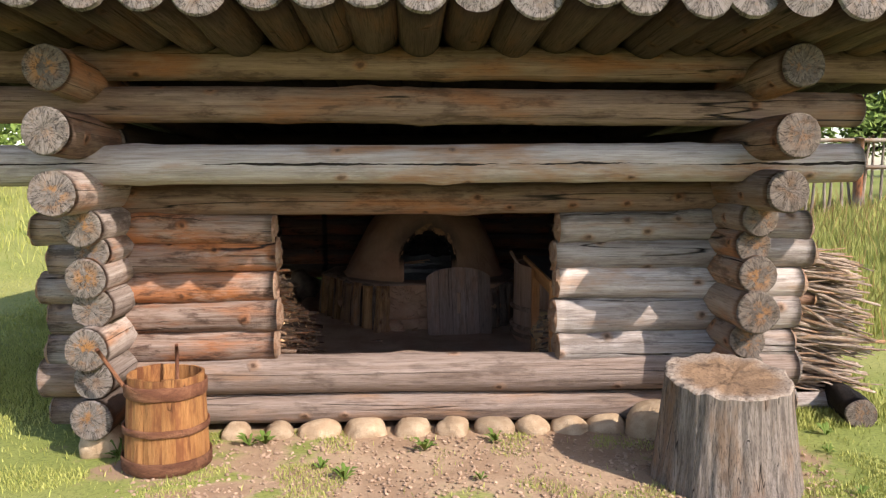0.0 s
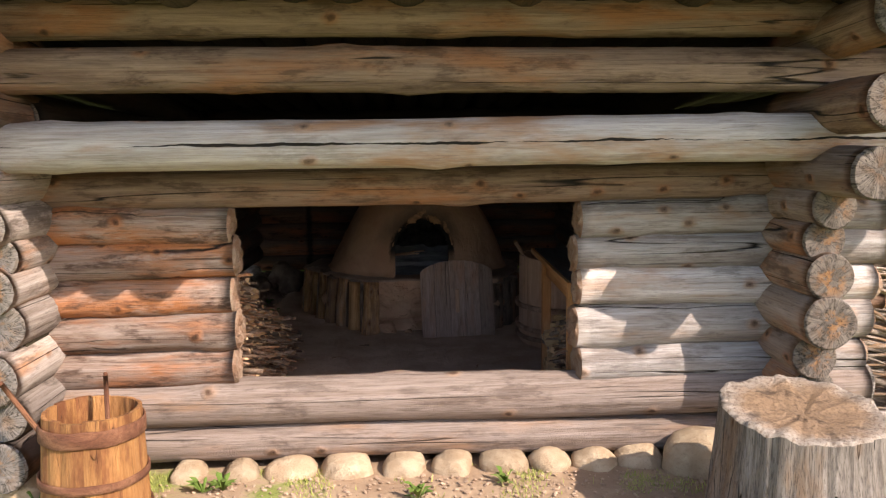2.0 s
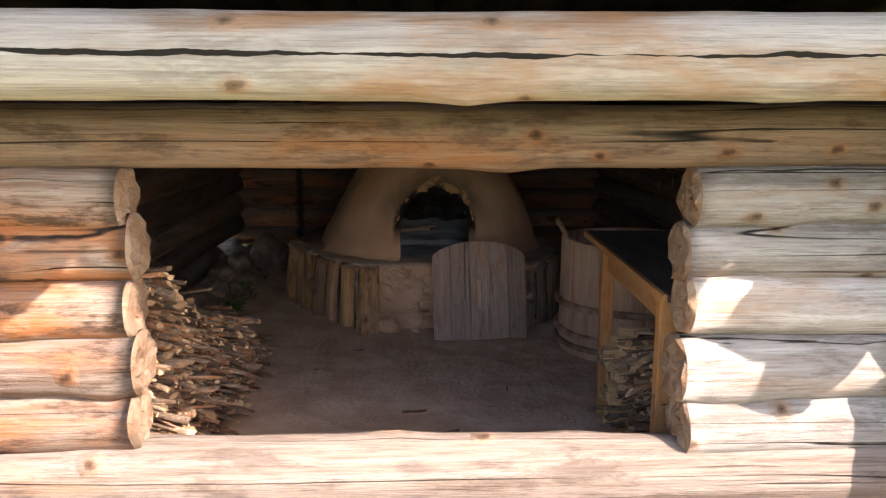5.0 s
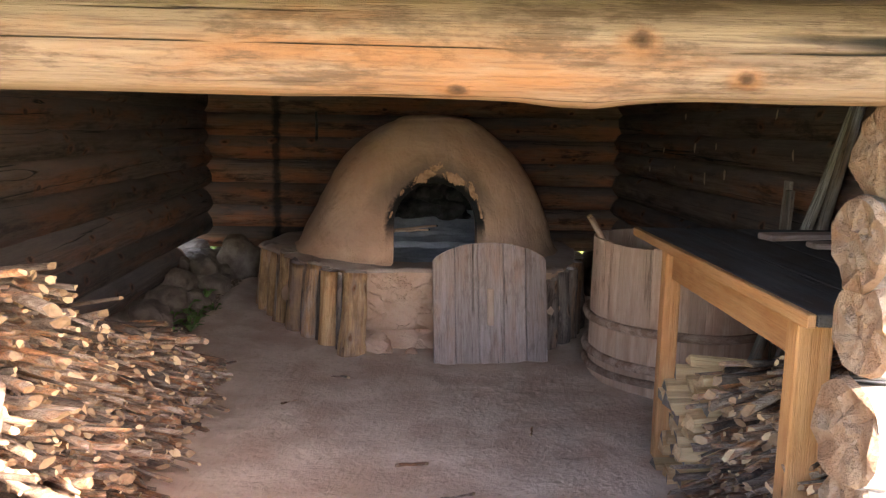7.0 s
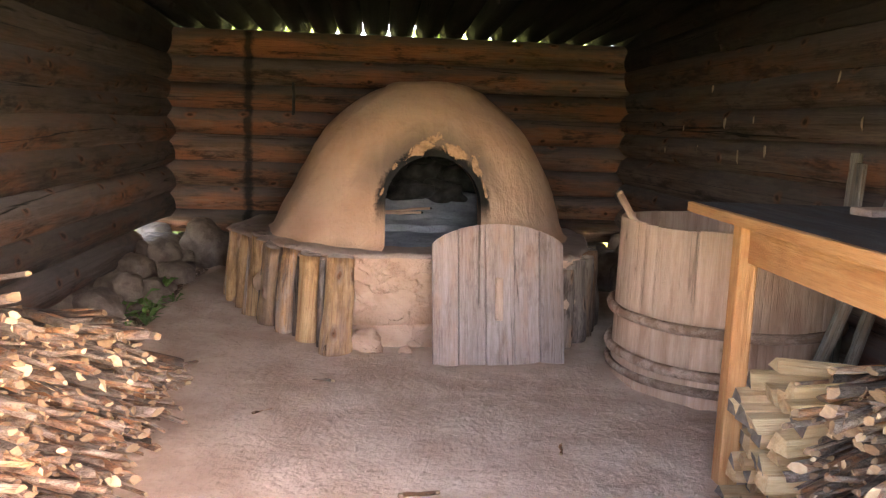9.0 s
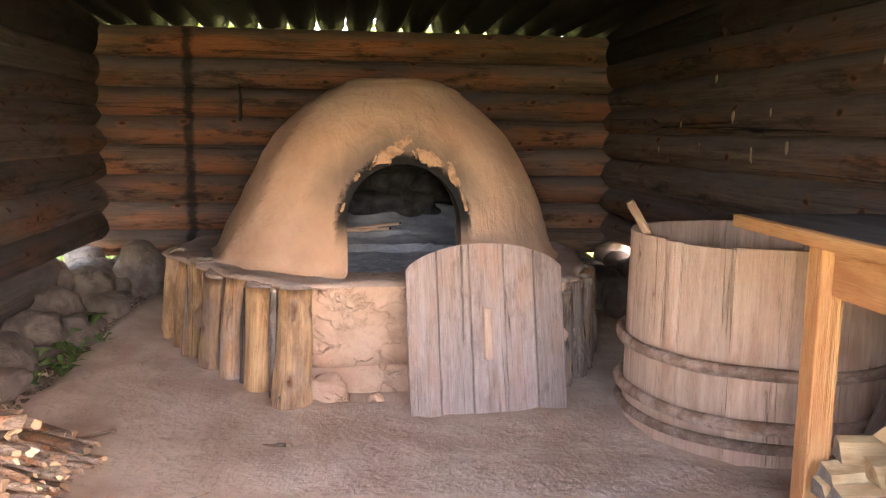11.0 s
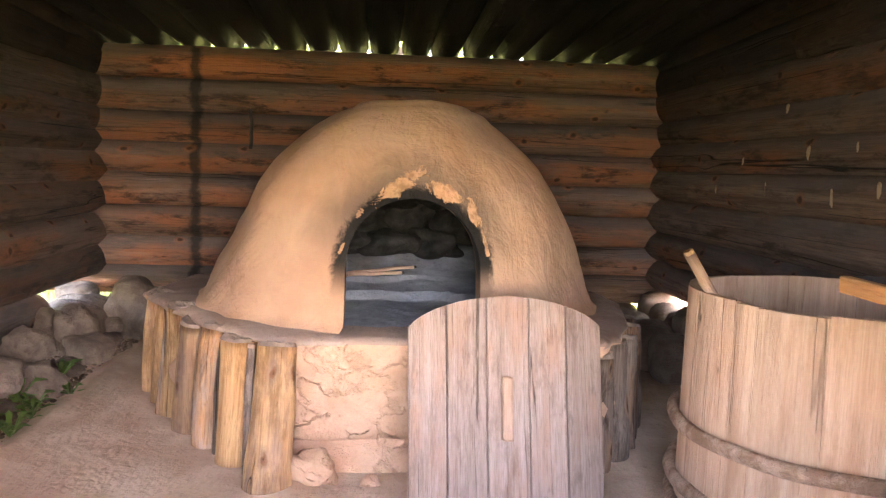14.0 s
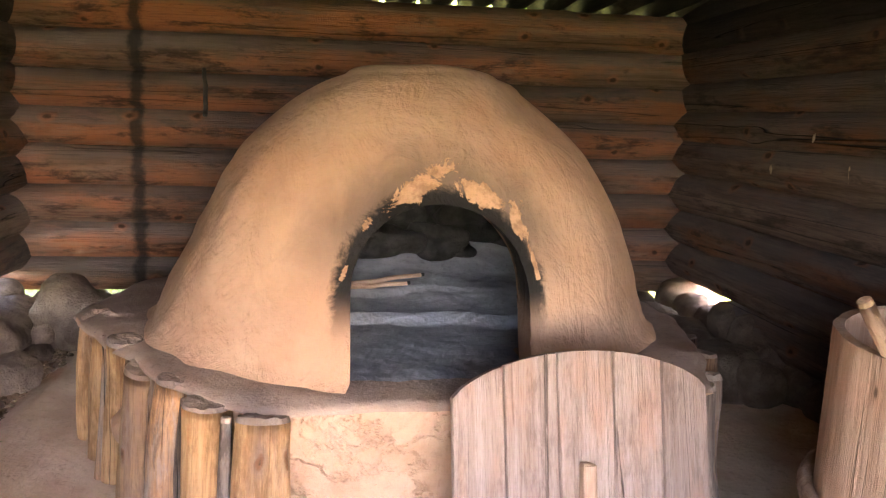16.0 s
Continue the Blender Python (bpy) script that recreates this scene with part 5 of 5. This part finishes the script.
def weed(x, y, z, size, seed, label="small green weed with broad leaves"):
    rng = random.Random(seed)
    verts, faces = [(0, 0, 0)], []
    for i in range(14):
        a, h, l = rng.uniform(0, math.tau), rng.uniform(0.25, 1.0) * size, size * rng.uniform(0.4, 0.8)
        c, s = math.cos(a), math.sin(a)
        w = l * 0.22
        k = len(verts)
        bx, by = c * size * 0.15, s * size * 0.15
        verts += [(bx + c * l * 0.5 - s * w, by + s * l * 0.5 + c * w, h * 0.8), (bx + c * l * 0.5 + s * w, by + s * l * 0.5 - c * w, h * 0.8), (bx + c * l, by + s * l, h * 0.85), (bx + c * l * 0.5, by + s * l * 0.5, h * 0.92)]
        faces += [(0, k + 1, k + 3), (0, k + 3, k), (k + 3, k + 1, k + 2), (k + 3, k + 2, k)]
    return tagged(obj("weed", raw_mesh("weed", verts, faces, [LEAF]), pose(x, y, z)), label, "plant", "weeds")


for i, (x, y, s) in enumerate(((-1.02, 4.50, 0.10), (-0.93, 4.52, 0.09), (0.02, 4.36, 0.10), (-0.56, 4.1, 0.07), (0.45, 4.5, 0.08), (-0.42, 3.95, 0.09), (-1.72, 4.35, 0.12), (-1.9, 4.6, 0.14), (0.3, 3.9, 0.05), (2.35, 4.2, 0.06), (2.5, 4.5, 0.08), (2.2, 3.6, 0.05))):
    weed(x, y, 0.0, s, 800 + i)
for i in range(9):
    weed(-1.40 + 0.10 * math.sin(i * 2.3), 8.05 + 0.11 * i, 0.03, 0.07 + 0.035 * (i % 3), 830 + i, "green weed growing among the wall stones")


def pebbles(name, count, x0, x1, y0, y1, z, size, mat, label, seed):
    rng = random.Random(seed)
    bm = bmesh.new()
    bmesh.ops.create_icosphere(bm, subdivisions=1, radius=1)
    vs = [v.co.copy() for v in bm.verts]
    fs = [tuple(v.index for v in f.verts) for f in bm.faces]
    bm.free()
    verts, faces = [], []
    for _ in range(count):
        s = size * rng.uniform(0.3, 1.0) ** 1.5
        m = pose(rng.uniform(x0, x1), rng.uniform(y0, y1), z + s * 0.2, rng.uniform(0, 30), rng.uniform(0, 30), rng.uniform(0, 360)) @ Matrix.Diagonal((s, s * rng.uniform(0.5, 0.9), s * rng.uniform(0.3, 0.6), 1))
        k = len(verts)
        verts += [tuple(m @ v) for v in vs]
        faces += [tuple(k + c for c in f) for f in fs]
    return tagged(obj(name, raw_mesh(name, verts, faces, [mat], smooth=False)), label, "pebbles", kind="stuff")


CHIPSTONE = earthy("pebble", (0.30, 0.20, 0.135), (0.44, 0.32, 0.22), (0.18, 0.115, 0.075), 8.0, island=True)
LITTER = earthy("leaf_litter", (0.14, 0.09, 0.055), (0.24, 0.16, 0.10), (0.08, 0.05, 0.035), 8.0, island=True)
CRUMB = earthy("crumb", (0.27, 0.18, 0.13), (0.40, 0.30, 0.22), (0.18, 0.11, 0.08), 8.0, island=True)
pebbles("pebbles", 4200, -1.6, 2.2, 2.9, 4.62, 0.0, 0.017, CHIPSTONE, "loose pebbles on the trodden soil", 50)
pebbles("litter_crumbs", 2600, -1.72, -1.35, 7.3, 10.2, 0.012, 0.022, LITTER, "dead leaves and crumbs along the wall", 52)
pebbles("crumbs", 1500, -1.0, 1.1, 4.95, 8.0, 0.012, 0.012, CRUMB, "crumbs of earth and bark on the floor", 51)
stone(-0.175, 7.73, 0.075, 0.085, 0.05, 0.06, 150, CLAYBASE, "broken clay lump before the oven base", rz=-35, rough=0.34)
stone(0.02, 7.70, 0.035, 0.035, 0.03, 0.03, 151, CLAYBASE, "small clay lump before the oven base")
stone(0.33, 7.22, 0.012, 0.085, 0.03, 0.006, 152, STONE, "pale flake of bark on the floor", rz=12, rough=0.3)
for i, (x, y, a, l) in enumerate(((-0.58, 6.87, 40, 0.14), (-0.05, 6.2, 10, 0.10), (0.5, 6.5, 70, 0.08), (-0.4, 7.3, -20, 0.09), (0.1, 5.9, 30, 0.12))):
    rod("chip", (x, y, 0.028), (x + l * math.cos(radians(a)), y + l * math.sin(radians(a)), 0.028), 0.009, 0.006, 350 + i, (TWIG, PITH), "small twig lying on the earth floor", "twig", "floor twigs", n=6)
rod("iron_hook", (-0.77, 10.28, 1.18), (-0.76, 10.27, 1.40), 0.012, 0.010, 360, (IRON, IRON), "dark iron bar hanging on the back wall", "hook")


for i, (y, z, h) in enumerate(((7.1, 1.20, 0.05), (7.5, 1.02, 0.06), (7.9, 1.06, 0.05), (8.05, 1.22, 0.04), (8.2, 1.02, 0.07), (8.4, 1.20, 0.05), (8.75, 1.03, 0.06), (9.0, 1.17, 0.04), (9.3, 1.02, 0.04), (7.3, 1.40, 0.05), (6.8, 1.03, 0.06), (8.6, 1.40, 0.04))):
    splat = stone_bm(0.003, 0.005 + 0.003 * (i % 3), h * 0.5, 400 + i, 0.45, 2)
    tagged(part("dropping", splat, CHIPSTONE, None, "", pose(1.837, y, z, 12 * math.sin(i * 3), 0, 0), True), "pale bird dropping streaked down the wall log", "stain", "droppings")


# ---- fence and trees ----
fence = thing("fence", Matrix.Identity(4), "weathered stick fence with posts at the meadow's edge", "fence")
rng = random.Random(60)
picket = log_mesh("picket", 1.25, 0.03, 0.022, 61, (POLEW, POLEW), n=8, step=0.3, knots=1)
for i in range(70):
    x = 6.2 + i * 0.16
    obj("picket", picket, Matrix.Translation((x, 14.5 + rng.uniform(-0.05, 0.05), 0.66 + rise(x, 14.5))) @ pose(0, 0, 0, rng.gauss(0, 3), -90 + rng.gauss(0, 4), rng.uniform(0, 360)), fence)
for i in range(4):
    obj("post", log_mesh("post", 1.5, 0.09, 0.085, 62 + i, (RUST, SAWN), n=10, step=0.3), Matrix.Translation((8.38 + 2.6 * i, 14.35, 0.65 + rise(8, 14.5))) @ pose(0, 0, 0, 0, -90, 0), fence)
for z in (0.45, 0.95):
    obj("rail", log_mesh("rail", 11.4, 0.04, 0.035, 66, (POLEW, POLEW), n=8, step=0.6), pose(11.8, 14.43, z + rise(10, 14.5)), fence)


def tree(x, y, h, spread, seed, label="leafy green deciduous tree"):
    t = thing("tree", pose(x, y, rise(x, y) - 0.05), label, "tree", "far trees")
    rng = random.Random(seed)
    me = log_mesh("trunk", h * 0.7, 0.16, 0.05, seed, (ROOFW, SAWN), n=10, bend=0.12, step=0.5, knots=0)
    obj("trunk", me, Matrix.Translation((0, 0, h * 0.35)) @ pose(0, 0, 0, 0, -90, 0), t)
    verts, faces = [], []
    clumps = []
    for _ in range(26):
        a, rr, z = rng.uniform(0, math.tau), spread * rng.uniform(0.15, 1.0), h * rng.uniform(0.22, 1.0)
        rr *= 1 - 0.55 * (z / h) ** 2
        clumps.append((rr * math.cos(a), rr * math.sin(a), z, spread * rng.uniform(0.25, 0.45)))
    for i, (cx, cy, cz, _) in enumerate(clumps[:7]):
        limb = log_mesh("limb", 1.0, 0.05, 0.02, seed + i, (ROOFW, ROOFW), n=6, bend=0.03, step=0.25, knots=0)
        a, b = Vector((0, 0, cz * 0.6)), Vector((cx, cy, cz))
        obj("limb", limb, between(a, b) @ Matrix.Diagonal(((b - a).length, 1, 1, 1)), t)
    for cx, cy, cz, cr in clumps:
        for _ in range(150):
            d = Vector((rng.gauss(0, 1), rng.gauss(0, 1), rng.gauss(0, 0.8)))
            d = d.normalized() * cr * rng.uniform(0.4, 1.15)
            p = Vector((cx, cy, cz)) + d
            u = Vector((rng.gauss(0, 1), rng.gauss(0, 1), rng.gauss(0, 1))).normalized()
            w = u.orthogonal().normalized()
            s = rng.uniform(0.08, 0.16)
            k = len(verts)
            verts += [tuple(p - u * s), tuple(p + w * s * 0.5), tuple(p + u * s), tuple(p - w * s * 0.5)]
            faces.append((k, k + 1, k + 2, k + 3))
    obj("crown", raw_mesh("crown", verts, faces, [LEAF]), None, t)


for i, (x, y, h, s) in enumerate(((-9.5, 17, 4.5, 2.4), (-12.5, 19, 5.5, 2.6), (-6.5, 21, 7, 2.8), (-3, 19.5, 6.5, 2.6), (0.5, 20, 7, 2.8), (4, 19.5, 6.5, 2.6), (7, 22, 7, 2.6), (13.2, 22.5, 4.2, 2.1), (15.5, 24, 5.5, 2.6), (18, 26, 6.5, 3), (21, 27, 7, 3), (11.5, 27, 5, 2.4), (24, 29, 7.5, 3.4), (-16, 32, 7, 3), (-20, 34, 8, 3.2), (-11, 38, 7, 3), (-4, 40, 8, 3.2), (3, 41, 7, 3.4), (8, 38, 6, 3))):
    tree(x, y, h, s, 900 + i)
